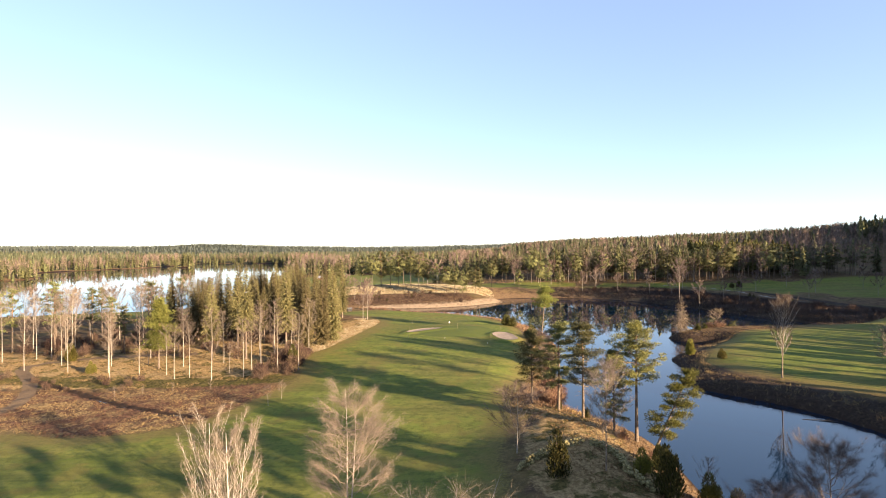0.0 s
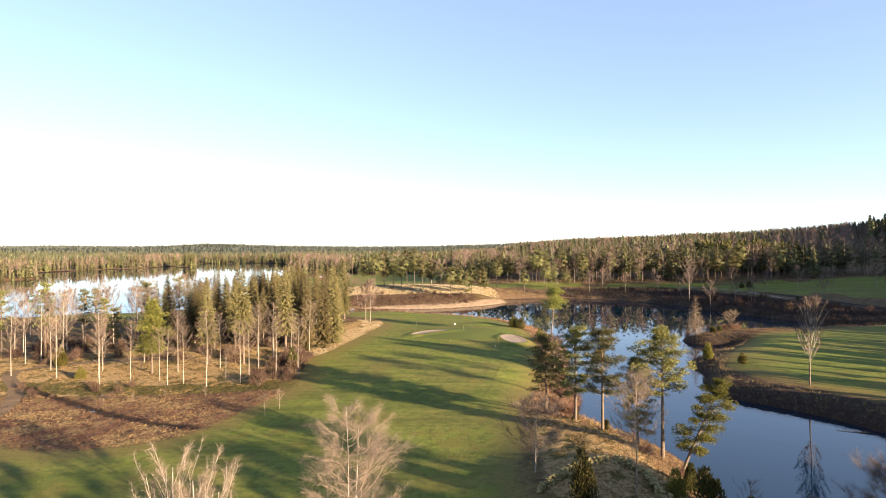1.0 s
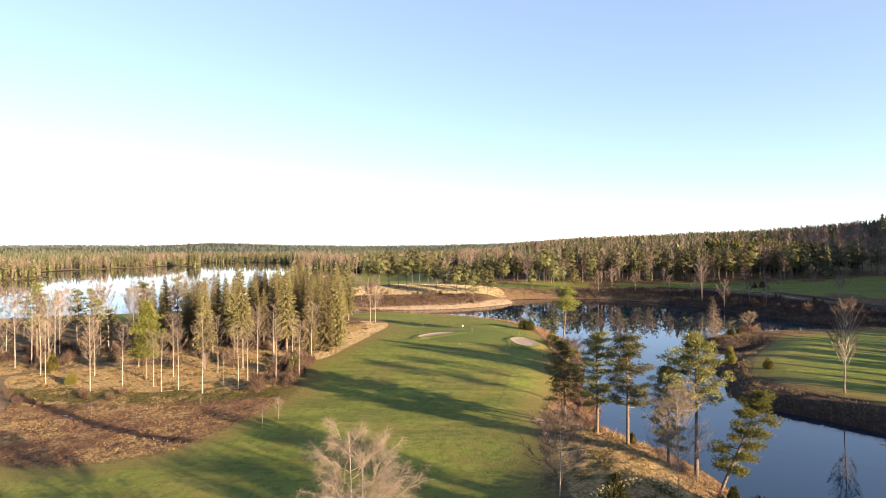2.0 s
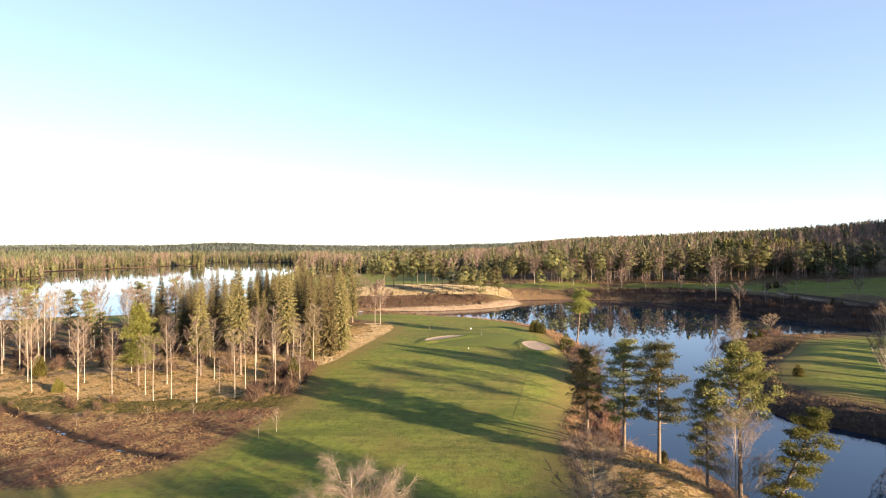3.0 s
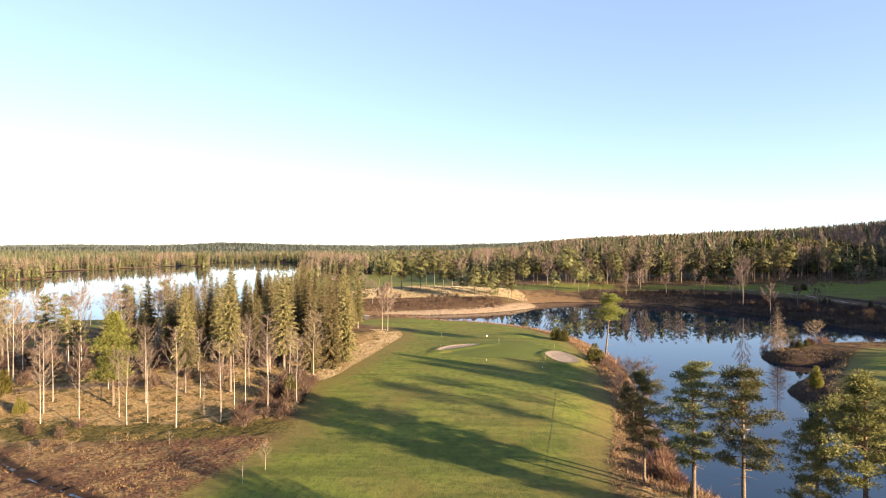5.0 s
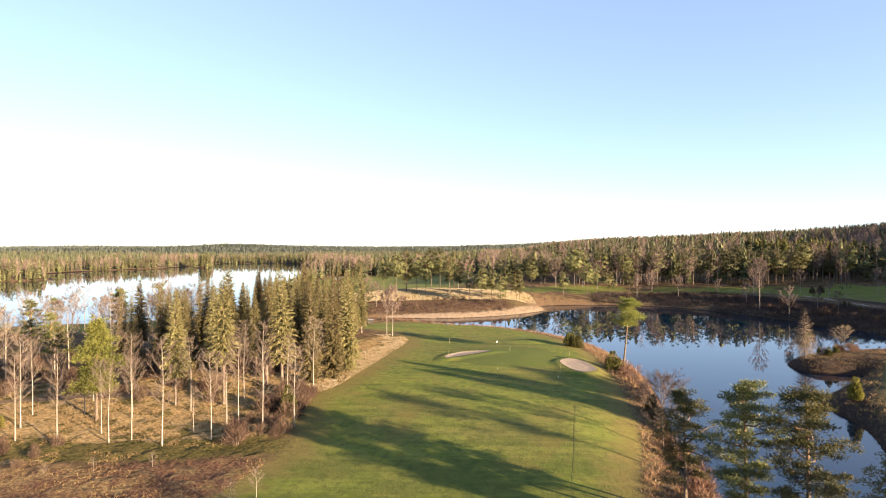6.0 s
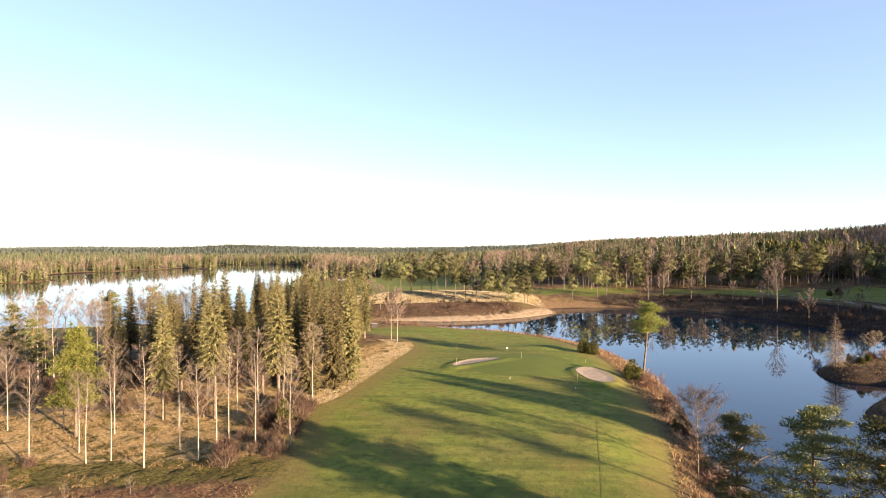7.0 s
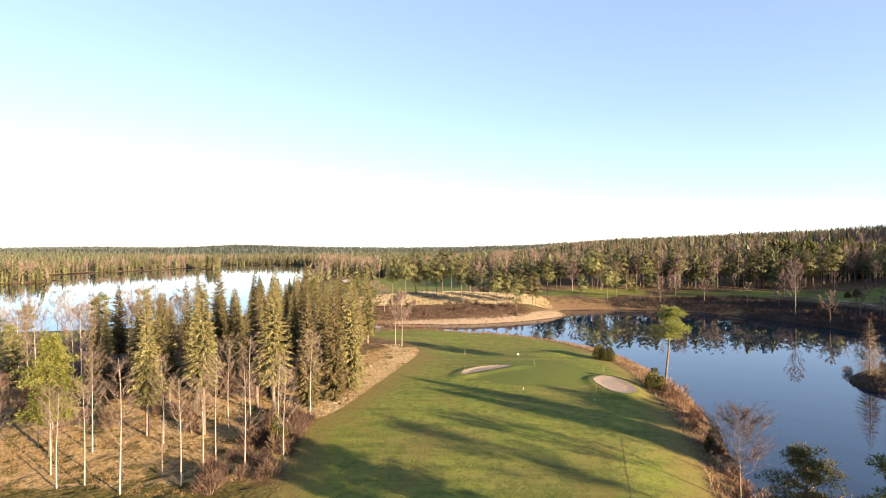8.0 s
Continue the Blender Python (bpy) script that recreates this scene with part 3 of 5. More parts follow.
def bare_geo(seed, h, radius, start=0.3, limbs=18, forks=4, twigs=7, lean=(0, 0), rise=1.3, stems=1, weep=0.0, girth=1.0, twig_width=0.03, cap=0.62):
    """A leafless broad-leaved tree: trunk, limbs that fork, and a haze of twigs."""
    r = np.random.RandomState(seed)
    trunk, boughs, haze = Geo(), Geo(), Geo()
    ends, ways = [], []
    for st in range(stems):
        lean_here = np.array(lean) + (r.normal(0, 0.07, 2) if stems > 1 else 0)
        hh = h * r.uniform(0.85, 1.0) if st else h
        line = wander(r, hh, lean_here, 0.022)
        trunk.tube(line, np.interp(np.linspace(0, 1, len(line)), (0, 0.12, 1), ((0.0075 * h + 0.03) * girth, (0.0058 * h + 0.02) * girth, 0.015)), 8)
        for i in range(limbs):
            s = start + (0.97 - start) * (i + r.uniform(0, 0.8)) / limbs
            up = (s - start) / (1 - start)
            a = i * 2.4 + r.uniform(-0.5, 0.5)
            length = radius * r.uniform(0.7, 1.15) * (0.2 + 0.95 * math.sin(math.pi * (0.26 + 0.70 * up)))
            t = np.linspace(0, 1, 6)
            k = rise * r.uniform(0.6, 1.2)
            length = min(length, ((1 - s) * cap * hh + 0.06 * h) / k)
            p = along(line, s) + np.stack([math.cos(a) * length * t ** 0.85, math.sin(a) * length * t ** 0.85, length * k * (t ** 1.25 - weep * t ** 3)], 1)
            p[1:] += np.cumsum(r.normal(0, 0.085 * length, (5, 3)), 0)
            boughs.tube(p, np.linspace((0.009 + 0.008 * length) * girth, 0.006, 6), 4)
            for j in range(forks):
                f = 0.3 + 0.65 * (j + r.uniform(0, 1)) / forks
                b = a + r.choice((-1, 1)) * r.uniform(0.3, 1.1)
                l2 = length * r.uniform(0.30, 0.55)
                q = along(p, f) + np.stack([math.cos(b) * l2 * t[:4] / t[3], math.sin(b) * l2 * t[:4] / t[3], l2 * k * r.uniform(0.5, 1.1) * (t[:4] / t[3]) * (1 - weep)], 1)
                q[1:] += np.cumsum(r.normal(0, 0.09 * l2, (3, 3)), 0)
                boughs.tube(q, np.linspace((0.007 + 0.006 * l2) * girth, 0.004, 4), 3)
                for g in np.linspace(0.3, 1, 4):
                    ends.append(along(q, g)), ways.append(q[-1] - q[0])
            for g in np.linspace(0.5, 1, 4):
                ends.append(along(p, g)), ways.append((p[-1] - p[-3]) * 0.8)
    ends, ways = np.repeat(np.array(ends), twigs, 0), unit(np.repeat(np.array(ways), twigs, 0))
    length = radius * r.uniform(0.14, 0.36, len(ends))
    way = unit(ways + r.normal(0, 0.55, ways.shape) - (0, 0, weep)) * length[:, None]
    haze.blades(ends, way, np.full(len(ends), twig_width), r.normal(0, 1, ways.shape))
    mid = ends + way * 0.45
    way2 = unit(way / length[:, None] + r.normal(0, 0.6, ways.shape) - (0, 0, 1.2 * weep)) * (length * 0.7)[:, None]
    haze.blades(mid, way2, np.full(len(ends), twig_width * 0.75), r.normal(0, 1, ways.shape))
    fit_height((trunk, boughs, haze), h)
    return trunk, boughs, haze


def bush_geo(seed, h, radius, count=500, upright=2.2, width=0.10, length=0.35, pointed=0.8):
    """A dense upright shrub or juniper: sprays over an uneven, pointed body of several leaders."""
    r = np.random.RandomState(seed)
    crown, stem = Geo(), Geo()
    heads = [(0, 0, 1.0)] + [(r.uniform(-0.5, 0.5) * radius, r.uniform(-0.5, 0.5) * radius, r.uniform(0.55, 0.9)) for _ in range(4)]
    for x, y, k in heads:
        n = int(count * k / 2.5)
        u, a = r.uniform(0.02, 1, n), r.uniform(0, math.tau, n)
        rad = radius * 0.75 * k * (1 - u ** 2 * pointed) * np.minimum(1, 0.5 + u * 2.2) * r.uniform(0.35, 1.05, n)
        at = np.stack([x + rad * np.cos(a), y + rad * np.sin(a), u * h * k * 0.9], 1)
        way = unit(np.stack([np.cos(a), np.sin(a), np.full(n, upright)], 1) + r.normal(0, 0.5, (n, 3)))
        size = length * r.uniform(0.6, 1.3, n)
        crown.sprays(at, way * size[:, None], width * r.uniform(0.8, 1.6, n), r.normal(0, 1, (n, 3)))
        stem.tube([(x * 0.2, y * 0.2, -0.2), (x, y, h * k * 0.7)], (0.06, 0.02), 4)
    return stem, crown


def far_conifer(seed, h, radius, tiers, points, bare, sides=3):
    """A small jagged conifer for woods at a distance."""
    r = np.random.RandomState(seed)
    trunk, crown = Geo(), Geo()
    trunk.tube([(0, 0, -0.3), (0, 0, h * 0.8)], (0.16, 0.07), sides)
    for s in np.linspace(bare, 0.93, tiers):
        a = r.uniform(0, math.tau) + np.arange(points) / points * math.tau + r.uniform(-0.35, 0.35, points)
        reach = (radius * (1 - (s - bare) / (1 - bare)) ** 0.75 + 0.35) * r.uniform(0.7, 1.15, points)
        root = np.stack([0 * a, 0 * a, np.full(points, h * (s + (1 - bare) * 0.9 / tiers))], 1) + r.normal(0, 0.15, (points, 3))
        way = np.stack([np.cos(a) * reach, np.sin(a) * reach, np.full(points, -h * (1 - bare) * 1.35 / tiers)], 1)
        mid = root + way
        side = np.stack([-np.sin(a), np.cos(a), r.uniform(-0.3, 0.3, points)], 1) * (reach * 0.62)[:, None]
        crown.add(np.stack([root, mid - side, mid + side], 1), np.arange(3 * points))
    return trunk, crown


def far_pine(seed, h, radius, clumps, start, sides=3, leaves=4, size=0.5):
    """A bare stem with a rounded, broken crown of small clumps that face outwards."""
    r = np.random.RandomState(seed)
    trunk, crown = Geo(), Geo()
    trunk.tube([(0, 0, -0.3), (r.uniform(-0.4, 0.4), r.uniform(-0.4, 0.4), h * 0.93)], (0.16, 0.06), sides)
    boughs = max(9, clumps // 14)
    which = np.arange(clumps) % boughs
    up = np.clip(((np.arange(boughs) + r.uniform(0.1, 0.9, boughs)) / boughs)[which] + r.normal(0, 0.025, clumps), 0.01, 0.99)
    a = (np.arange(boughs) * 2.4 + r.uniform(-0.6, 0.6, boughs))[which] + r.normal(0, 0.3, clumps)
    reach = radius * 1.75 * np.sqrt(up + 0.08) * (1 - up) ** 0.6 * r.uniform(0.45, 1.15, boughs)[which] * r.uniform(0.7, 1.15, clumps)
    at = np.stack([np.cos(a) * reach, np.sin(a) * reach, h * (start + (0.98 - start) * up)], 1)
    out = unit(at - (0, 0, h * (start + 0.35 * (1 - start)))) + (0, 0, 0.25)
    for k in range(leaves):
        face = unit(out + r.normal(0, 0.16, at.shape))
        t1 = unit(np.cross(face, r.normal(0, 1, at.shape)))
        d = radius * size * r.uniform(0.7, 1.3, clumps)
        spot = at + r.normal(0, 0.16 * radius, at.shape) * (1, 1, 0.6) * (1.15 - up)[:, None]
        crown.sprays(spot - t1 * d[:, None] * 0.5, t1 * d[:, None], d * 0.85, np.cross(face, t1))
    return trunk, crown


def far_bare(seed, h, radius, blades, width, sides=3):
    r = np.random.RandomState(seed)
    trunk, crown = Geo(), Geo()
    trunk.tube([(0, 0, -0.3), (0, 0, h * 0.85)], (0.13, 0.04), sides)
    s = r.uniform(0.3, 0.95, blades)
    a = r.uniform(0, math.tau, blades)
    root = np.stack([0 * a, 0 * a, h * s * 0.9], 1)
    length = radius * r.uniform(0.6, 1.3, blades) * (1.15 - 0.6 * s)
    way = np.stack([np.cos(a), np.sin(a), np.full(blades, 1.5)], 1) * length[:, None]
    crown.blades(root + way * 0.15, way, np.full(blades, width), r.normal(0, 1, way.shape))
    crown.blades(root + way * 0.6, way * 0.6 + r.normal(0, 0.4, way.shape), np.full(blades, width), r.normal(0, 1, way.shape))
    return trunk, crown


def make(name, kind, label, category, group=""):
    """Puts one built tree under its base."""
    top = base_of(name, label, category, group)
    for piece, geo, material in kind:
        part(piece, geo, material, top, smooth=piece == "trunk")
    return top


def stand(ob, x, y, turn=0.0, scale=1.0, sink=0.0, wide=1.0):
    """The place where a tree stands on the ground."""
    return pose(x, y, gz(x, y) - sink, 0, 0, turn) @ Matrix.Diagonal((scale * wide, scale * wide, scale, 1))


def plant(models, spots, seed=0, wide=(0.9, 1.1), turn=None):
    """Sets out trees: models are (base, height built), spots (x, y, height). The first spots take the models themselves, the rest copies."""
    r, out = random.Random(seed), []
    for i, (x, y, h) in enumerate(spots):
        ob, built = models[i % len(models)]
        m = stand(ob, x, y, r.uniform(0, 360) if turn is None else turn, h / built, 0.05, r.uniform(*wide))
        if ob.name in first_place:
            out.append(copy_thing(ob, m))
        else:
            out.append(ob)
            first_place[ob.name] = m
    return out


first_place = {}


def spruce(seed, h, radius, label, group, **k):
    t, c = spruce_geo(seed, h, radius, **k)
    return make("spruce_tree", [("trunk", t, M_BARK), ("crown", c, M_SPRUCE)], label, "tree", group), h


def pine(seed, h, radius, label, group, needles=None, **k):
    t, b, c = pine_geo(seed, h, radius, **k)
    return make("pine_tree", [("trunk", t.merged(b), M_PINEBARK), ("crown", c, needles or M_PINE)], label, "tree", group), h


def birch(seed, h, radius, label, group, bark=None, limb=None, twig=None, name="birch_tree", **k):
    t, b, c = bare_geo(seed, h, radius, **k)
    return make(name, [("trunk", t, bark or M_BIRCH), ("branchwork", b, limb or M_LIMB), ("crown", c, twig or M_PURPLE)], label, "tree", group), h


def plain_pine(seed, h, radius, label, group, clumps, start, size):
    """A pine seen only from afar."""
    t, c = far_pine(seed, h, radius, clumps, start, 5, 6, size)
    return make("pine_tree", [("trunk", t, M_PINEBARK), ("crown", c, M_KNOLL)], label, "tree", group), h


def plain_spruce(seed, h, radius, label, group):
    """A spruce that stands well away from the flight line."""
    t, c = far_conifer(seed, h, radius, 14, 12, 0.1, 6)
    return make("spruce_tree", [("trunk", t, M_BARK), ("crown", c, M_SPRUCE)], label, "tree", group), h


def larch(seed, h, radius, label, group):
    """A leafless conifer: a cone of fine level twigs."""
    t, c = spruce_geo(seed, h, radius, bare=0.08, whorls=30, arms=9, fine=6, leaf=0.035)
    return make("larch_tree", [("trunk", t, M_BARK), ("crown", c, M_TWIG)], label, "tree", group), h


def juniper(seed, h, radius, label, group, needles=None, **k):
    s, c = bush_geo(seed, h, radius, **k)
    return make("juniper_bush", [("stem", s, M_BARK), ("foliage", c, needles or M_JUNIPER)], label, "bush", group), h


# ---- birches along the western rough ----
G = "birches along the western rough"
BIRCHES = [birch(11 + i, 14, 1.45, "slim bare white-barked birch standing in dry straw grass", G, limbs=24, forks=3, twigs=6, rise=1.5, start=0.30 + 0.05 * i, twig_width=0.018, girth=0.82) for i in range(5)]
plant(BIRCHES, [(-73.1, 125.9, 14.6), (-63.4, 120.3, 13.8), (-59.6, 124.2, 11.6), (-56.4, 120.9, 11.8), (-53.5, 121.5, 13.2), (-48.1, 119.6, 15.8), (-46.5, 125.5, 6.7),
                (-42.1, 121.5, 13.2), (-42.5, 127.8, 11.6), (-39.4, 124.6, 15.2), (-35.8, 124.4, 13.6), (-31.8, 126.6, 12.8), (-88, 133, 14), (-98, 139, 16),
                (-104, 136, 16), (-82, 126, 13.5), (-70, 121, 12.5), (-51, 134, 13), (-59, 131, 14), (-44.5, 140, 14.5), (-70.5, 139, 13.5), (-93, 128, 14), (-36, 137, 12.5), (-76, 132.1, 13), (-68, 133, 11), (-40, 137, 15), (-34, 146, 14)], 1)
G = "birches by the lake"
LAKE_BIRCHES = [birch(31 + i, 16, 2.1, "bare birch with a purple twig haze by the lake shore", G, limbs=20, forks=4, twigs=6, rise=1.9, start=0.3, twig_width=0.035) for i in range(3)]
r = random.Random(5)
plant(LAKE_BIRCHES, [(r.uniform(-150, -82), r.uniform(168, 232), r.uniform(12, 16.5)) for _ in range(20)], 2)
plant(LAKE_BIRCHES[:1], [(r.uniform(-118, -92), r.uniform(140, 165), r.uniform(14, 18)) for _ in range(9)], 3)
plant(LAKE_BIRCHES, [(r.uniform(-104, -70), r.uniform(150, 196), r.uniform(14, 19)) for _ in range(16)], 41)

# ---- the spruce grove ----
G = "spruces of the grove"
SPRUCES = [spruce(51 + i, 20, 3.0 + 0.3 * (i % 3), "tall olive-green spruce with drooping boughs in a grove", G, bare=0.12 + 0.07 * (i % 3), whorls=44, arms=10, fine=7, short=0.5, leaf=0.33) for i in range(5)]
GROVE = [(-78, 160, 16.9), (-66.5, 145, 13.9), (-80, 170, 18.3), (-68.7, 158, 17.6), (-69, 166, 16.9), (-68.5, 175, 18.5), (-73.4, 190, 19.4), (-63.7, 180, 20.6),
         (-53.5, 165, 17.5), (-63.6, 200, 20), (-56.4, 195, 20.9), (-49.6, 168, 18.4), (-52.1, 205, 21.7), (-46.6, 180, 19.9), (-37.9, 170, 19.3), (-34.9, 172, 21.5),
         (-34.3, 160, 14.9), (-34.7, 185, 17.1), (-37.6, 215, 21.3), (-38.5, 200, 18.8), (-57.2, 160, 18), (-58.7, 150, 16), (-49, 158, 15.1)]
plant(SPRUCES, GROVE, 4)
plant(SPRUCES, [(r.uniform(-72, -40), r.uniform(165, 215), r.uniform(13, 18)) for _ in range(20)], 6)
plant(SPRUCES, [(-76 + 1.9 * i + r.uniform(-1.5, 1.5), 172 + r.uniform(-14, 12), r.uniform(15, 19.5)) for i in range(22)], 37)
YOUNG = pine(71, 15.5, 4.2, "bright green young pine beside the birches", "", needles=M_YOUNG, start=0.26, limbs=44, clumps=7, tufts=30, flat=0.65, size=0.9, needle=0.36, taper=0.75)
plant([YOUNG], [(-64.2, 130.2, 17)], 7)
BARE_SPRUCES = [spruce(61 + i, 21, 3.5, "tall spruce with a long bare trunk at the grove's edge", G, bare=0.27 + 0.07 * i, whorls=42, arms=10, fine=7, short=0.5, leaf=0.33) for i in range(2)]
FULL_SPRUCES = [spruce(66 + i, 21, 3.9, "broad olive spruce clothed to the ground at the grove's corner", G, bare=0.03, whorls=46, arms=10, fine=7, short=0.5, leaf=0.36) for i in range(1)]
plant(FULL_SPRUCES, [(-32.5, 155.5, 20.5), (-31.2, 162.5, 21.5), (-36.0, 151.5, 19.5)], 48)
plant(BARE_SPRUCES, [(-55, 137, 19.5), (-47, 137.5, 22), (-39.5, 145, 21.8), (-64, 158, 17.7), (-44, 150, 20), (-52, 146, 19)], 33)
G = "mixed pines by the lake"
LAKE_PINES = [pine(75 + i, 17, 2.6, "slender pine with an olive crown near the lake", G, start=0.4, limbs=18, clumps=5, tufts=16, size=1.2, needle=0.4) for i in range(2)]
plant(LAKE_PINES, [(-101, 150, 17), (-106, 158, 18), (-96, 158, 16), (-112, 150, 17), (-90, 178, 16), (-86, 190, 17), (-100, 196, 16), (-108, 140, 17), (-104, 176, 15), (-46, 228, 17), (-56, 226, 18), (-40, 236, 15), (-86, 150, 14), (-79, 143, 12.5)], 8)

# ---- the wooded point by the pond ----
G = "pines on the pond bank"
BANK_PINES = [pine(81 + i, 15, (3.4, 2.9, 3.1, 2.9, 2.6)[i], ("tall bare-trunked pine with layered dark crown on the bank", "tall pine on the bank, its olive crown coloured as sunlit")[i // 3], G, needles=(M_PINE, M_PINE_SUNLIT)[i // 3], start=(0.34, 0.28, 0.34, 0.2, 0.52)[i], limbs=(30, 32, 32, 42, 27)[i], clumps=7, tufts=46, flat=0.62, size=0.95, needle=0.23) for i in range(5)]
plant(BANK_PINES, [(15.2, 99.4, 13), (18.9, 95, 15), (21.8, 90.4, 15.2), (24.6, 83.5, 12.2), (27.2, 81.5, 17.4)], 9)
plant([pine(91, 11.5, 2.5, "leaning pine with yellow-green tufts over the water", "", needles=M_YOUNG, start=0.2, limbs=28, clumps=7, tufts=38, lean=(0.40, 0.0), flat=0.65, size=1.05, needle=0.25)], [(28.3, 78.0, 11.8)], 10, turn=0)
plant([pine(93, 15, 2.9, "lone pine with long bare trunk and small high crown", "", needles=M_YOUNG, lean=(0.09, 0.0), start=0.64, limbs=24, clumps=7, tufts=38, flat=0.7, size=1.1, needle=0.27)], [(29.3, 173.6, 16.7)], 11, turn=0)
plant([birch(95, 13, 1.9, "bare silver-grey tree with fine buff twigs on the point", "", bark=M_LIMB, twig=M_PURPLE, limbs=34, forks=5, twigs=10, start=0.22, rise=1.9, girth=0.8, twig_width=0.013, cap=0.75)], [(17.5, 62.3, 13)], 12)
plant([birch(97, 8.3, 2.6, "bare round-crowned birch at the edge of the fairway", "", limbs=22, forks=5, twigs=9, start=0.2, rise=1.2, twig_width=0.02)], [(8.9, 70.2, 9.3)], 13)
plant([birch(99, 12.5, 2.7, "leafless grey alder with a broad twiggy crown on the bank", "", bark=M_BARK, limb=M_BARK, twig=M_GREYTWIG, name="alder_tree", limbs=28, forks=5, twigs=10, start=0.3, rise=1.7, twig_width=0.022, cap=0.8)], [(20.9, 122.6, 12.9)], 14)
G = "bare trees on the lower bank"
plant([birch(101, 12.8, 2.9, "broad leafless oak with grey twigs beside the water", G, bark=M_LIMB, limb=M_LIMB, twig=M_GREYTWIG, name="oak_tree", limbs=30, forks=7, twigs=16, start=0.3, rise=1.25, girth=1.2, twig_width=0.014, cap=0.9)], [(36.7, 55, 12.9)], 15)
plant([birch(102, 5.6, 0.9, "thin young birch with fine upright twigs at the water's edge", G, twig=M_GREYTWIG, limbs=16, forks=3, twigs=7, start=0.3, rise=1.9, twig_width=0.01)], [(28.4, 62, 5.7)], 38)
plant([birch(103, 6.5, 2.6, "low leafless bush-like tree with grey purple twigs on the bank", G, bark=M_BARK, limb=M_LIMB, twig=M_GREYTWIG, name="bare_tree", limbs=18, forks=5, twigs=10, start=0.15, rise=1.0, stems=2, twig_width=0.012)], [(32.8, 57.5, 6.6)], 39)
G = "junipers on the point"
JUNIPERS = [juniper(111 + i, 4, 1.3, "dark green upright juniper bush in dry grass", G, count=1900, length=0.3, width=0.085) for i in range(3)]
plant(JUNIPERS, [(12.1, 62, 5.4), (22.5, 58.5, 5.6), (24.1, 137.2, 4.4), (19.2, 96, 2.0), (22.6, 91, 1.8), (26, 70, 3.5), (-34.6, 132.5, 5)], 16)
plant(JUNIPERS, [(25.6, 168, 4.6), (21.2, 196, 3.9), (23.4, 194.5, 3.7), (81.5, 184.5, 2.4), (84.5, 187, 2.0), (179.5, 350.5, 4.2), (174.5, 349, 3.6)], 42, (1.5, 1.7))
GOLDEN = [juniper(121 + i, 3, 1.2, "yellow-green juniper bush lit by low sun", "yellow junipers", M_GOLD_JUNIPER, count=1700, length=0.28, width=0.08) for i in range(2)]
plant(GOLDEN, [(22, 64.1, 3.0), (62.5, 146.2, 4.4), (66.2, 137.5, 2.6), (-87.8, 135.9, 4.8), (-76.6, 125.3, 2.9), (86, 196, 2.2), (28.5, 62, 4.0), (31, 61, 3.6)], 17)

# ---- the eastern shore ----
plant([birch(131, 17.5, 1.75, "tall bare birch with pale upswept crown on the far bank", "", bark=M_BARK, limb=M_WHITELIMB, twig=M_TWIG, limbs=34, forks=6, twigs=14, start=0.24, rise=3.5, girth=1.1, twig_width=0.02, cap=0.8, weep=0.12)], [(68.2, 116.3, 17.6)], 18)
plant([birch(132, 24, 3.0, "tall white-limbed birch on the dark far bank", "", limb=M_PALELIMB, twig=M_FARTWIG, limbs=24, forks=4, twigs=8, start=0.25, rise=2.2, twig_width=0.05, cap=0.85)], [(121.5, 297, 23.5)], 47)
plant([larch(133, 12.5, 3.8, "bare conical larch on the islet", "")], [(76.3, 185.3, 12.4)], 19)
plant([birch(135, 7.5, 2.2, "small bare tree by the inlet", "", bark=M_BARK, twig=M_TWIG, name="bare_tree", limbs=16, forks=4, twigs=7, start=0.25)], [(94, 198.5, 7.6)], 20)
plant([birch(137, 12, 2.4, "slim bare birch standing on the eastern fairway", "", limbs=22, forks=4, twigs=8, start=0.25, rise=2.2, twig_width=0.025, cap=0.85)], [(86.5, 111.5, 12)], 40)

# ---- foreground birches under the flight line ----
plant([birch(141, 18.5, 1.15, "large white birch with upswept pale limbs", "", limb=M_WHITELIMB, bark=M_WHITELIMB, limbs=24, forks=5, twigs=12, start=0.35, rise=3.4, stems=4, girth=0.62, twig_width=0.011, cap=0.9)], [(-11.0, 29, 18.6)], 21)
plant([birch(143, 15.5, 3.0, "broad bare birch with crooked pale limbs on the fairway", "", limb=M_LIMB, twig=M_PURPLE, limbs=26, forks=6, twigs=14, start=0.2, rise=1.25, stems=2, girth=0.85, twig_width=0.011, cap=0.85, weep=0.25)], [(-8.3, 49.5, 15.4)], 22)
plant([birch(145, 15.5, 3.2, "bare birch with open pale crown on the fairway", "", limb=M_PALELIMB, limbs=20, forks=5, twigs=7, start=0.3, rise=1.2, stems=2, girth=1.4, twig_width=0.011)], [(0.5, 27, 15.2)], 23)
plant([birch(147, 12, 2.2, "slender bare trees at the fairway edge", "young trees", limbs=14, forks=3, twigs=6)], [(-30, 98.6, 3.8), (-28.8, 102.6, 3.6), (-61, 107, 2.3), (-52, 110.8, 2.0), (-45, 111.5, 2.3), (-57, 109.2, 1.8)], 24)

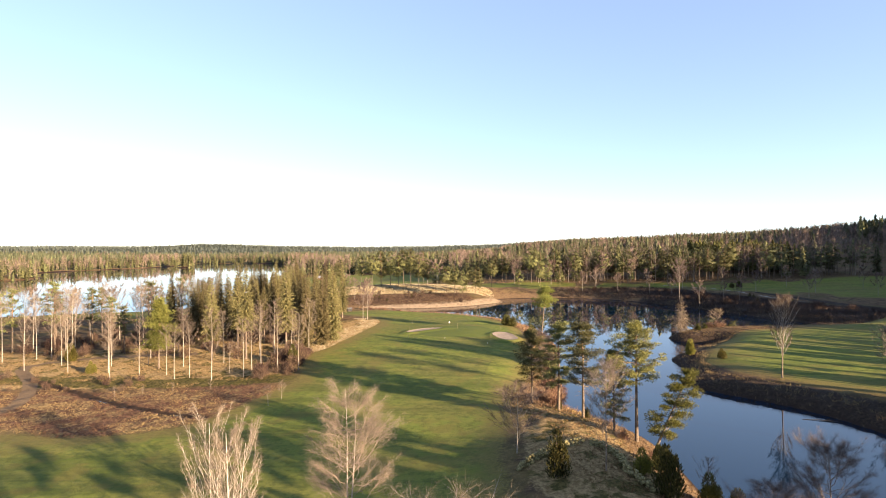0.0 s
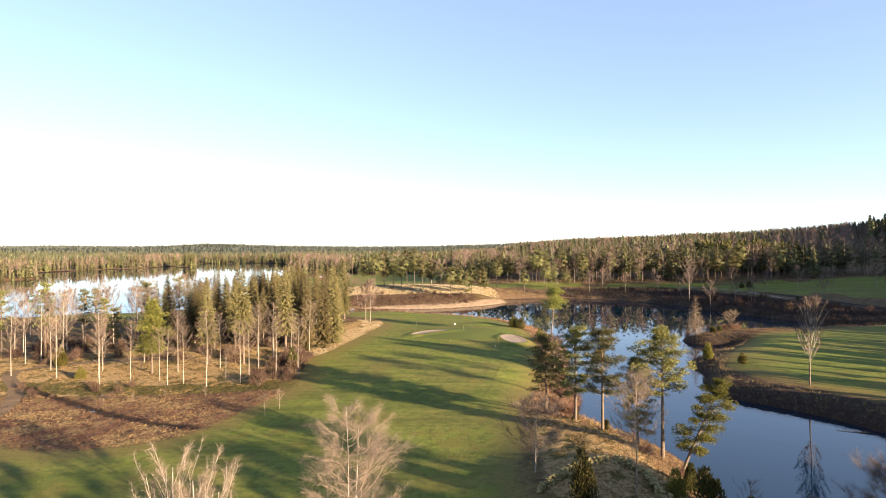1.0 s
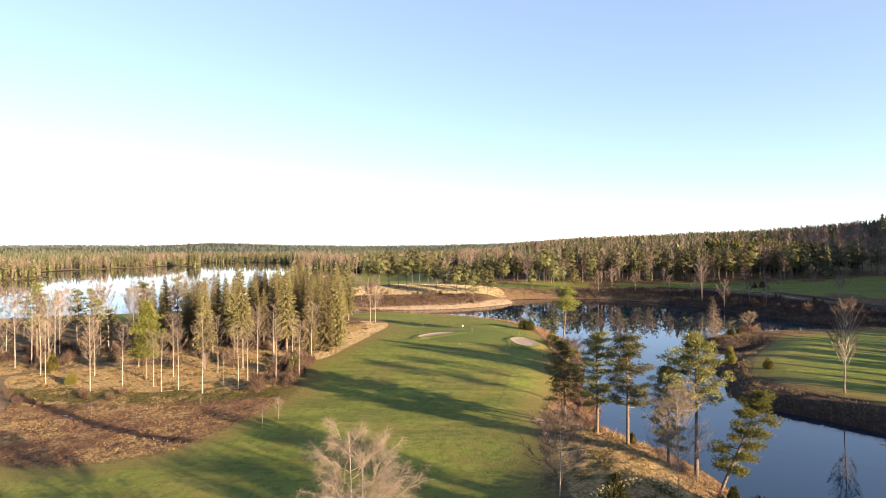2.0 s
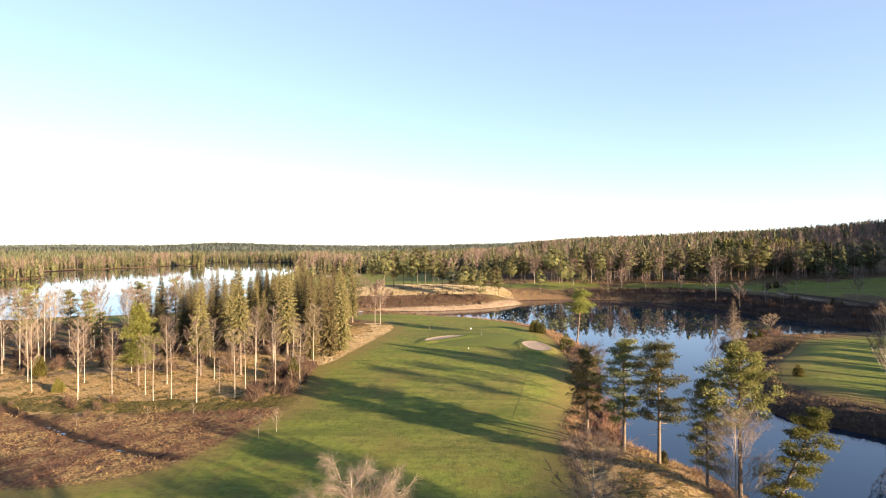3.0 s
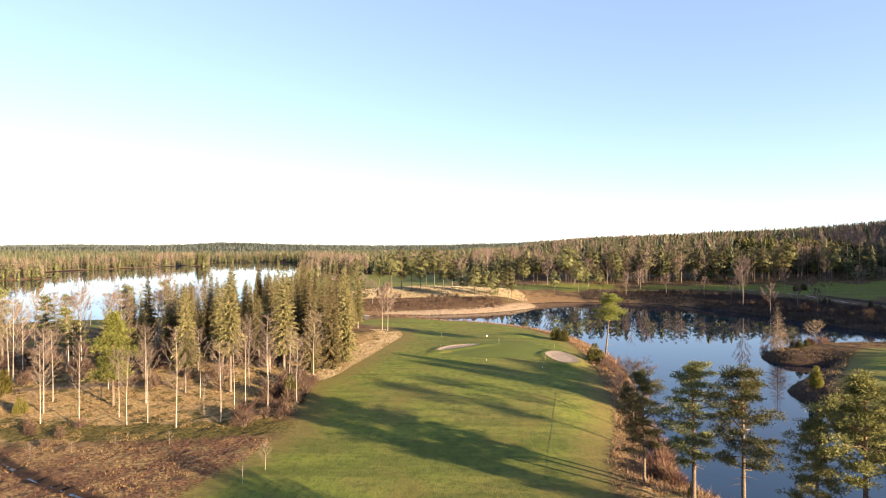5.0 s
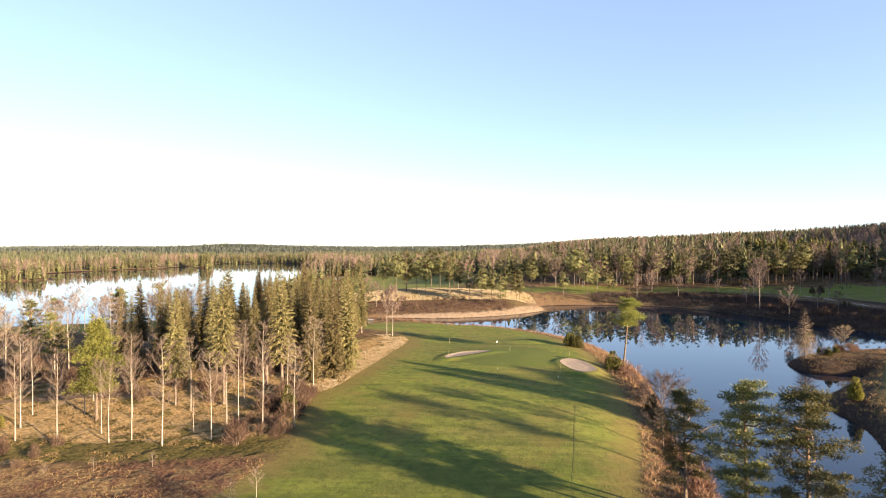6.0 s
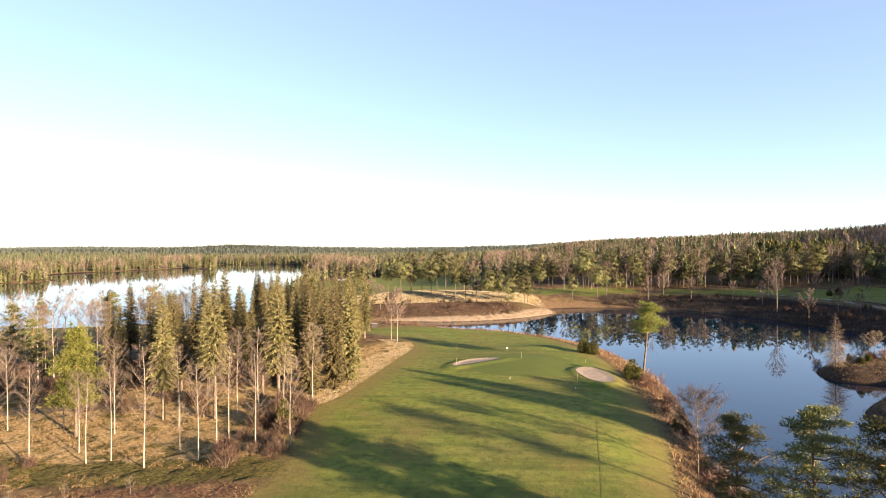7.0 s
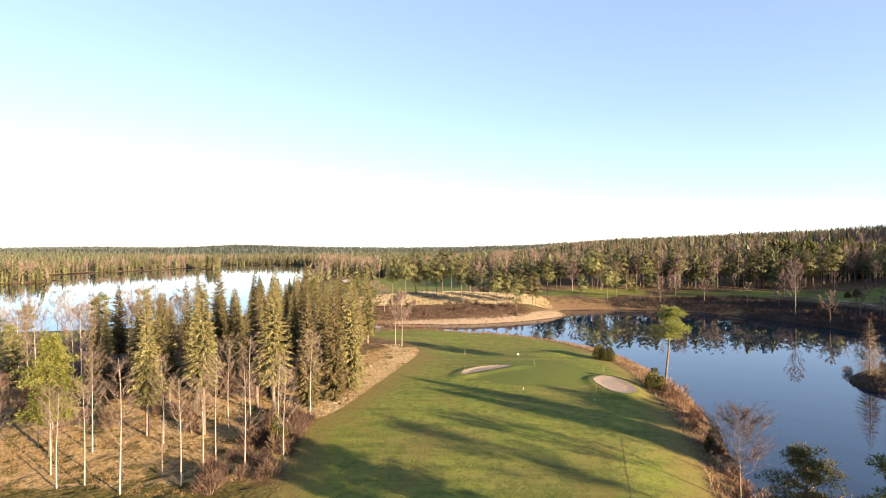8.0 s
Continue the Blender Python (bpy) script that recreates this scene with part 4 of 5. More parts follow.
# Unseen trees down to the next heading, placed for their shadows on the fairway.
G = "dense pines beside the flight line"
SIDE = [plain_pine(151, 15, 3.5, "dense pine on the near pond bank", G, 110, 0.15, 0.3)]
plant(SIDE, [(51.7, 22.5, 18.5), (46.6, 28.6, 16.0), (43.9, 22.7, 17.5), (39.8, 18.6, 17), (48.1, 19.8, 18), (37.3, 13.1, 19), (24.7, 6.7, 21), (29.7, 12.7, 21), (18.5, -1.6, 20)], 25)
EAST_SPRUCES = [plain_spruce(155 + i, 25, 3.6, "tall dense spruce beside the eastern fairway", "spruces east of the pond") for i in range(3)]
plant(EAST_SPRUCES, [(80.5, 96.0, 26), (82.5, 90.8, 21), (86, 86.6, 26), (107, 95, 21), (121, 115, 20), (114, 86, 13), (118.5, 90, 12.5), (111, 80, 12), (122, 93.5, 13)], 34)
# Lake birch copies, out of view here, added for streaked shadows.
plant(LAKE_BIRCHES, [(81, 93.2, 24), (84, 92.6, 25), (90, 87.5, 25), (83.5, 87.6, 23)], 43, (0.8, 0.9))
# Crowns held high so that their shadows clear the point and darken turf.
HIGH = [pine(157, 17, 3.0, "tall bare-trunked pine on the southern bank", "pines on the southern bank", start=0.8, limbs=16, clumps=6, tufts=14, flat=0.6, size=1.2, needle=0.5)]
plant(HIGH, [(63.0 + 1.4 * i + 0.9 * (i % 2), 8.9 + 1.85 * i, 16.6 + 0.5 * (i * 7 % 3)) for i in range(11)], 44)
plant(HIGH, [(70.5 + 1.7 * i, 6.5 + 2.2 * i, 18.0 + 0.5 * (i * 5 % 3)) for i in range(8)], 45)
plant(HIGH, [(65.6, 12.2, 23.5), (72, 20.8, 24.5)], 49, (0.7, 0.8))
plant(HIGH, [(98.8, 89.6, 22.5), (103.0, 92.0, 23.5)], 50)
# More unseen lake birch copies, added for bare-crown shadow bands.
plant(LAKE_BIRCHES, [(47.5, 20.4, 21), (50.2, 19.0, 22), (53, 21.6, 22.5), (55, 25.3, 21.5), (58.5, 28.2, 22)], 46, (0.8, 0.9))
plant([pine(153, 25, 3.6, "very tall pine with a high crown by the pond", "", start=0.7, limbs=18, clumps=6, tufts=16, needle=0.4)], [(74.2, 71.8, 25)], 35)

# ---- across the pond: knoll pines and lone trees ----
G = "pines on the knoll"
KNOLL_PINES = [plain_pine(161 + i, 18, 3.3 + 0.35 * i, "tall pine with olive crown on the heathy knoll", G, 300, 0.26 + 0.06 * i, 0.135) for i in range(4)]
plant(KNOLL_PINES, [(-36, 336, 22), (-31, 340, 21), (-19, 338, 22.5), (-41, 334, 20), (-37, 344, 21), (-26, 334, 19), (-48, 338, 19), (-24, 350, 22), (-12, 346, 21), (-4, 314, 17.5), (6, 310, 16.5), (1.6, 308, 16.5), (10, 304, 15.5), (17.8, 313, 17),
                     (13, 318, 17), (-9, 320, 18), (20, 322, 16), (-14, 330, 20), (45.5, 347, 14), (59, 351, 18), (66.9, 365, 17), (71, 351, 14), (82.9, 358, 18), (30, 358, 17), (-60, 318, 16), (-62, 345, 18)], 26)
plant(KNOLL_PINES, [(r.uniform(30, 60), r.uniform(404, 430), r.uniform(14, 19)) for _ in range(7)] + [(62 + 7 * i + r.uniform(-4, 4), 392 + r.uniform(0, 14) - 0.1 * max(0, 7 * i - 100), r.uniform(19, 25)) for i in range(24)], 27)
plant(SPRUCES[:3], [(r.uniform(-102, -62), r.uniform(262, 330), r.uniform(14, 19)) for _ in range(12)], 28)
G = "bare trees across the pond"
FAR_BARE = [birch(171 + i, 14, 2.8, "leafless birch with a rosy twig haze across the pond", G, twig=M_FARTWIG, limbs=13, forks=2, twigs=7, start=0.25, rise=1.8, twig_width=0.13) for i in range(3)]
plant(FAR_BARE, [(-29.5, 212, 14), (-27.5, 209.5, 15.5), (-46, 300, 12), (-52, 306, 13), (-10, 372, 18), (-4, 376, 18), (84, 348, 13), (93, 352, 14), (104, 344, 12), (118, 330, 11), (126, 318, 10), (137, 282, 10), (141, 275, 9), (123, 277, 13), (166, 322, 12), (194, 401, 20), (206, 398, 16), (213, 386, 14.5), (126, 389, 16), (109, 391, 19.5), (131, 372, 11), (212, 430, 15), (222, 426, 15.5), (235, 424, 13),
                  (176, 325, 13), (190, 300, 12), (205, 318, 14), (226, 300, 13), (240, 330, 15), (258, 318, 14), (205, 345, 14), (170, 352, 13), (146, 352, 14)], 29)
plant(FAR_BARE, [(r.uniform(40, 200), r.uniform(385, 430), r.uniform(12, 18)) for _ in range(26)], 30)
plant(JUNIPERS[:2], [(r.uniform(150, 172), r.uniform(270, 300), r.uniform(2.5, 4)) for _ in range(5)] + [(r.uniform(-50, 2), r.uniform(292, 318), r.uniform(1.0, 2.6)) for _ in range(6)], 31)

# ---- woods that nobody could count ----
FAR_KINDS = [
    list(zip(far_conifer(201, 18, 2.4, 11, 8, 0.12), (M_BARK, M_FARLEAF))),
    list(zip(far_conifer(202, 17, 2.0, 10, 7, 0.22), (M_BARK, M_FARLEAF))),
    list(zip(far_pine(203, 18, 3.2, 50, 0.26, 3, 4, 0.24), (M_BARK, M_FARLEAF))),
    list(zip(far_pine(204, 17, 2.9, 42, 0.36, 3, 4, 0.25), (M_BARK, M_FARLEAF))),
    list(zip(far_bare(205, 19, 2.4, 70, 0.13), (M_LIMB, M_FARTWIG))),
    list(zip(far_bare(206, 16, 2.2, 60, 0.13), (M_LIMB, M_FARTWIG))),
]
LOW_KINDS = [
    list(zip(far_conifer(221, 18, 3.0, 8, 7, 0.03), (M_BARK, M_FARLEAF))),
    list(zip(far_conifer(222, 15, 2.7, 7, 7, 0.03), (M_BARK, M_FARLEAF))),
    list(zip(far_pine(223, 17, 3.2, 26, 0.2, 3, 3, 0.42), (M_BARK, M_FARLEAF))),
    list(zip(far_pine(224, 14, 2.9, 22, 0.15, 3, 3, 0.42), (M_BARK, M_FARLEAF))),
    list(zip(far_bare(225, 19, 2.8, 56, 0.2), (M_LIMB, M_FARTWIG))),
    list(zip(far_bare(226, 16, 2.6, 48, 0.2), (M_LIMB, M_FARTWIG))),
]
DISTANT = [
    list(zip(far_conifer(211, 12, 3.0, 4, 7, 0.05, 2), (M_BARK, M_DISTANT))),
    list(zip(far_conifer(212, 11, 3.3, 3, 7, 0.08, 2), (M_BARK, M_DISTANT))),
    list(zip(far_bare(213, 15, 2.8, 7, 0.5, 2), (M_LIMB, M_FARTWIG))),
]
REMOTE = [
    list(zip(far_conifer(211, 12, 3.0, 4, 7, 0.05, 2), (M_BARK, M_HAZED))),
    list(zip(far_conifer(212, 11, 3.3, 3, 7, 0.08, 2), (M_BARK, M_HAZED))),
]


def woods(name, label, kinds, shares, spots, seed, spread=(0.75, 1.15)):
    """One wood: its trees joined by material into meshes under one base."""
    rr = np.random.RandomState(seed)
    x, y = spots
    z = ground_height(x, y)
    bare = np.array([kind[-1][1] is M_FARTWIG for kind in kinds])
    odds = np.array(shares)[None] * np.exp(np.where(bare, 1.5, -0.5)[None] * swell(x, y, 75, seed)[:, None])
    which = (rr.uniform(0, 1, len(x))[:, None] * odds.sum(1)[:, None] > np.cumsum(odds, 1)).sum(1).clip(0, len(kinds) - 1)
    joined = {}
    for k, kind in enumerate(kinds):
        sel = np.nonzero(which == k)[0]
        if not len(sel):
            continue
        a, s, w = rr.uniform(0, math.tau, len(sel)), rr.uniform(*spread, len(sel)), rr.uniform(0.9, 1.25, len(sel))
        for geo, material in kind:
            v, f = geo.arrays()
            px = (np.cos(a)[:, None] * v[None, :, 0] - np.sin(a)[:, None] * v[None, :, 1]) * (s * w)[:, None] + x[sel][:, None]
            py = (np.sin(a)[:, None] * v[None, :, 0] + np.cos(a)[:, None] * v[None, :, 1]) * (s * w)[:, None] + y[sel][:, None]
            pz = v[None, :, 2] * s[:, None] + z[sel][:, None]
            g, _, tones = joined.setdefault(material.name, (Geo(), material, []))
            tones.append(np.repeat(rr.uniform(0, 1, len(sel)), len(v)))
            g.add(np.stack([px, py, pz], -1), (f[None] + (np.arange(len(sel)) * len(v))[:, None, None]))
    top = tagged(new(name), label, "forest", kind="stuff")
    for g, material, tones in joined.values():
        trees = tagged(part("trees", g, material, top), kind="stuff")
        trees.data.attributes.new("tree_tone", "FLOAT", "POINT").data.foreach_set("value", np.concatenate(tones).astype(np.float32))
    return top


def scatter(count, x0, x1, y0, y1, seed, clear=None, land=6.0):
    rr = np.random.RandomState(seed)
    x, y = rr.uniform(x0, x1, count), rr.uniform(y0, y1, count)
    ok = wet_distance(x, y) < -land
    for o in (FAIRWAY_FAR, FAIRWAY_EAST, FAIRWAY_WEST):
        ok &= inside_distance(x, y, o) < -3
    if clear is not None:
        ok &= clear(x, y)
    return x[ok], y[ok]


MIXED = (0.05, 0.05, 0.37, 0.33, 0.11, 0.09)
woods("hill_forest", "mixed forest of pine, spruce and bare birch on the hillside", FAR_KINDS[:4] + LOW_KINDS[4:], (0.05, 0.05, 0.31, 0.28, 0.17, 0.14),
      scatter(3300, 20, 640, 392, 780, 301, lambda x, y: (swell(x, y, 90, 19) > -0.75) & ((x / y < 0.56) | (y > 620)) & (y > 400 + 40 * step(-x, -110, -40) + 20 * swell(x, y, 75, 9) - 10 + 0.05 * x - 0.55 * np.clip(x - 230, 0, 400))), 302, (0.6, 1.0))
woods("birch_stand", "stand of bare rosy birches on the hillside", FAR_KINDS[4:], (0.6, 0.4), scatter(620, 250, 520, 455, 640, 343, lambda x, y: (x / y > 0.56) & (x / y < 0.92)), 344, (0.85, 1.15))
woods("front_pines", "belt of tall pines and birches behind the far fairway", FAR_KINDS, (0.05, 0.05, 0.42, 0.28, 0.10, 0.10),
      scatter(300, 62, 300, 384, 428, 341), 342, (1.05, 1.42))
# Spruces take the dark juniper colour, which stands in for shade on them.
woods("dark_spruces", "dense spruce stand at the forest edge, coloured dark for shade", [[(g, M_JUNIPER if m is M_FARLEAF else m) for g, m in kind] for kind in FAR_KINDS[:2]], (0.6, 0.4), scatter(230, 206, 268, 432, 490, 351), 352, (1.0, 1.3))
woods("ridge_spruces", "tall dark spruces standing out on the hillside", FAR_KINDS[:2], (0.6, 0.4), scatter(70, 380, 480, 535, 600, 353, lambda x, y: (x / y > 0.72) & (x / y < 0.82)), 354, (1.05, 1.4))
# Belt out of view, placed to throw shade over the far fairway.
woods("east_forest", "pine and spruce belt beside the eastern fairway", FAR_KINDS, (0.35, 0.25, 0.2, 0.1, 0.05, 0.05),
      scatter(3200, 110, 560, 90, 540, 331, lambda x, y: (x > 0.8 * y + 38) & (x < 0.8 * y + 102)), 332)
woods("ridge_forest", "far dark forest along the ridge", DISTANT, (0.15, 0.6, 0.25), scatter(9000, 20, 1150, 740, 1010, 303, lambda x, y: x < 0.95 * y), 304, (0.95, 1.25))
woods("shore_forest", "pine and spruce forest behind the knoll and along the lake", LOW_KINDS, MIXED,
      scatter(2400, -180, 60, 432, 760, 305, lambda x, y: (x > -95 - 0.25 * (y - 420)) & ((y > 590) | (x > 5))), 306)
woods("far_shore_forest", "forest along the far lake shore", LOW_KINDS, (0.06, 0.06, 0.36, 0.32, 0.11, 0.09),
      scatter(15000, -950, -100, 380, 1400, 307, lambda x, y: (wet_distance(x, y) > -60) & (x > -1.0 * y), 2.5), 308, (0.8, 1.1))
woods("shore_fringe", "low dense trees along the water's edge of the lake", LOW_KINDS, (0.25, 0.25, 0.1, 0.1, 0.15, 0.15),
      scatter(42000, -950, -100, 380, 1400, 315, lambda x, y: (wet_distance(x, y) > -7) & (x > -1.0 * y), 0.5), 316, (0.4, 0.75))
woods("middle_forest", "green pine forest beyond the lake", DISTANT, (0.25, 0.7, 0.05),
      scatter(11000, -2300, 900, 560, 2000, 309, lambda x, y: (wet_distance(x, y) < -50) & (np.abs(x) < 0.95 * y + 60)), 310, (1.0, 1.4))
# The needle colour of this forest carries painted haze.
woods("horizon_forest", "distant forest reaching to the horizon, haze put into its colour", REMOTE, (0.3, 0.7),
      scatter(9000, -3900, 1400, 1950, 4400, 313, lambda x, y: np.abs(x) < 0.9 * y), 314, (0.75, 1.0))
woods("islet_trees", "cluster of trees on a small islet in the lake", FAR_KINDS, (0.3, 0.2, 0.2, 0.1, 0.1, 0.1), scatter(60, -450, -424, 972, 1001, 311, None, 1.0), 312, (0.9, 1.3))


# ---- low growth ----
def tufts(name, label, category, material, spots, seed, height, width, blades=6, lean=0.5):
    rr = np.random.RandomState(seed)
    x, y = spots
    z = ground_height(x, y)
    root = np.repeat(np.stack([x, y, z - 0.03], 1), blades, 0)
    h = np.repeat(height * rr.uniform(0.5, 1.3, len(x)), blades)
    root[:, :2] += rr.normal(0, 0.22, (len(root), 2)) * h[:, None]
    way = np.concatenate([rr.normal(0, lean, (len(root), 2)), np.ones((len(root), 1))], 1) * h[:, None]
    g = Geo()
    g.blades(root, way, h * width * rr.uniform(0.6, 1.4, len(h)), rr.normal(0, 1, way.shape) * (1, 1, 0.2))
    return tagged(new(name, g.mesh(name, material)), label, category, kind="stuff")


def sown(count, box, seed, rule):
    rr = np.random.RandomState(seed)
    x, y = rr.uniform(box[0], box[1], count), rr.uniform(box[2], box[3], count)
    ok = rule(x, y)
    return x[ok], y[ok]


def off_turf(x, y):
    turf = np.max([inside_distance(x, y, o) for o in (FAIRWAY, FAIRWAY_EAST, FAIRWAY_FAR)], 0)
    return (turf < -0.3) & (line_distance(x, y, np.array(DITCH, float)) > 0.9) & (line_distance(x, y, rounded(TRACK_WEST, 0)) > 1.7)


MOSS = np.array([(-110, 122), (-75, 118), (-52, 117.5), (-34, 119)], float)
tufts("dry_grass", "golden dry tussock grass on the western rough", "grass", M_STRAW,
      sown(78000, (-118, -18, 108, 212), 401, lambda x, y: (inside_distance(x, y, STRAW_WEST) > -1.5) & off_turf(x, y) & (swell(x, y, 9, 41) > -0.3) & (line_distance(x, y, MOSS) > 2.2 + 2.5 * swell(x, y, 7, 49))), 402, 0.32, 0.12, 4, 0.6)
tufts("heath_grass", "straw-coloured grass patches among the heather", "grass", M_STRAW,
      sown(13000, (-120, -28, 82, 116), 421, lambda x, y: (inside_distance(x, y, HEATH_WEST) > -1) & off_turf(x, y) & (swell(x, y, 15, 31) > -0.15)), 422, 0.26, 0.13, 5, 0.6)
tufts("heather", "russet heather and low twigs between rough and fairway", "heather", M_HEATH,
      sown(15000, (-120, -28, 82, 116), 403, lambda x, y: (inside_distance(x, y, HEATH_WEST) > -1) & off_turf(x, y) & (swell(x, y, 15, 31) < 0.3)), 404, 0.34, 0.09, 6, 0.7)
tufts("point_grass", "short tan grass on the stony point", "grass", M_STRAW,
      sown(9000, (6, 34, 50, 132), 405, lambda x, y: (wet_distance(x, y) < -0.6) & (wet_distance(x, y) > -16) & off_turf(x, y)), 406, 0.26, 0.22)
tufts("bank_reeds", "brown reeds and sedge along the pond banks", "reeds", M_SEDGE,
      sown(60000, (15, 160, 84, 345), 407, lambda x, y: (wet_distance(x, y) < 0.2) & (wet_distance(x, y) > -6) & off_turf(x, y) & (y - 0.62 * x < 262) & (x > 47) & ((x > 100) | (x < 68) | (y < 172) | (y > 204))), 408, 0.62, 0.055, 7, 0.75)
tufts("islet_grass", "low brown grass on the small islet and its causeway", "grass", M_SEDGE,
      sown(16000, (62, 106, 168, 208), 431, lambda x, y: (wet_distance(x, y) < -0.2) & off_turf(x, y) & (swell(x, y, 8, 57) > -0.6)), 432, 0.36, 0.1, 5, 0.6)
tufts("bank_edge_grass", "buff dry grass along the crest of the eastern bank", "grass", M_STRAW,
      sown(26000, (40, 160, 84, 200), 433, lambda x, y: (wet_distance(x, y) < -3.2) & (wet_distance(x, y) > -8) & off_turf(x, y) & (swell(x, y, 10, 59) > -0.1)), 434, 0.45, 0.07, 5, 0.6)
tufts("shore_grass", "pale dry grass between fairway and pond", "grass", M_STRAW,
      sown(9000, (-60, 40, 92, 262), 425, lambda x, y: (wet_distance(x, y) < -0.4) & (wet_distance(x, y) > -9) & off_turf(x, y)), 426, 0.5, 0.12, 5, 0.5)
tufts("shore_shrubs", "russet shrubs along the creek and fairway bank", "shrubs", M_REDSHRUB,
      sown(30000, (-60, 40, 96, 262), 409, lambda x, y: (wet_distance(x, y) < -0.4) & (wet_distance(x, y) > -9) & off_turf(x, y)), 410, 0.7, 0.09, 7, 0.6)
tufts("bank_thicket", "dark leafless thickets on the far pond bank, shade put into the twig colour", "shrubs", M_THICKET_SHADE,
      sown(40000, (60, 250, 205, 372), 423, lambda x, y: (wet_distance(x, y) < -0.5) & (wet_distance(x, y) > -45) & off_turf(x, y) & (line_distance(x, y, rounded(TRACK_EAST, 0)) > 2.0) & (swell(x, y, 16, 43) > -0.5)), 424, 1.5, 0.07, 7, 0.5)
tufts("spit_reeds", "pale buff reed bed on the spit", "reeds", M_REED,
      sown(26000, (-60, 40, 276, 340), 411, lambda x, y: (inside_distance(x, y, SPIT) > -0.5) & (wet_distance(x, y) < 1.0)), 412, 0.5, 0.16, 5, 0.2)
tufts("pale_grass", "pale bleached grass along the grove's edge", "grass", M_REED,
      sown(16000, (-40, -18, 146, 212), 429, lambda x, y: (inside_distance(x, y, FAIRWAY) < -0.3) & (inside_distance(x, y, FAIRWAY) > -7) & (swell(x, y, 12, 53) > -0.5)), 430, 0.3, 0.14, 4, 0.6)
tufts("knoll_grass", "pale dry grass along the crest of the knoll", "grass", M_REED,
      sown(36000, (-84, 30, 308, 360), 427, lambda x, y: (inside_distance(x, y, STRAW_KNOLL) > -1) & (swell(x, y, 14, 47) > -0.6)), 428, 0.4, 0.2, 4, 0.6)
tufts("knoll_heather", "dark heather on the knoll across the pond", "heather", M_SHRUB,
      sown(13000, (-90, 24, 284, 320), 413, lambda x, y: (inside_distance(x, y, HEATH_KNOLL) > -1)), 414, 0.6, 0.2, 6, 0.7)

# ---- bunkers ----
for name, rule, box, label in (("sand_bunker", sand_east, (12, 24, 157, 175), "oval bunker of pale raked sand beside the green"),
                               ("sand_bunker", sand_west, (-15, 3, 171, 188), "crescent bunker of pale sand behind the green")):
    m, _, _ = grid_mesh(name, np.arange(box[0], box[1], 0.25), np.arange(box[2], box[3], 0.25), lambda x, y: ground_height(x, y) + 0.06, lambda x, y: rule(x, y) > 0.02)
    m.materials.append(M_SAND)
    tagged(new(name, m), label, "bunker", "bunkers")



# ---- built things ----
def box_geo(x0, y0, z0, x1, y1, z1, bevel=0.0):
    g = Geo()
    bm = bmesh.new()
    bmesh.ops.create_cube(bm, size=1.0)
    for v in bm.verts:
        v.co = Vector((x0 + (v.co.x + 0.5) * (x1 - x0), y0 + (v.co.y + 0.5) * (y1 - y0), z0 + (v.co.z + 0.5) * (z1 - z0)))
    if bevel:
        bmesh.ops.bevel(bm, geom=bm.edges[:], offset=bevel, segments=1, affect="EDGES")
    bmesh.ops.triangulate(bm, faces=bm.faces[:])
    bm.verts.index_update()
    g.add([v.co[:] for v in bm.verts], [[v.index for v in f.verts] for f in bm.faces])
    bm.free()
    return g


def stake(x, y, h, material, label, cap=None):
    """A thin round marker post with a bevelled head."""
    g = Geo()
    g.tube([(0, 0, -0.3), (0, 0, h * 0.5), (0, 0, h * 0.96), (0, 0, h)], (0.026, 0.024, 0.024, 0.012), 8)
    top = base_of("marker_post", label, "post", "marker posts round the green")
    part("shaft", g, material, top, smooth=True)
    if cap:
        part("head", box_geo(-0.2, -0.03, h * 0.8, 0.2, 0.03, h * 1.1, 0.01), cap, top, "white sign board")
    top.matrix_basis = pose(x, y, gz(x, y), 0, 0, 20)
    return top


for x, y in [(-10, 164.7), (-10.3, 176.1), (-10.6, 197.4), (4.5, 182.2), (17.3, 173.8), (13.2, 161)]:
    stake(x, y, 1.5, M_STAKE, "slim pale yellow marker post standing in short turf")
stake(2.0, 194.0, 0.9, M_WOOD, "short post with a small white sign by the green", M_WHITE)
stake(0.4, 162, 0.4, M_WHITE, "small white distance marker in the fairway")
stake(11.9, 156, 0.4, M_WHITE, "small white distance marker in the fairway")


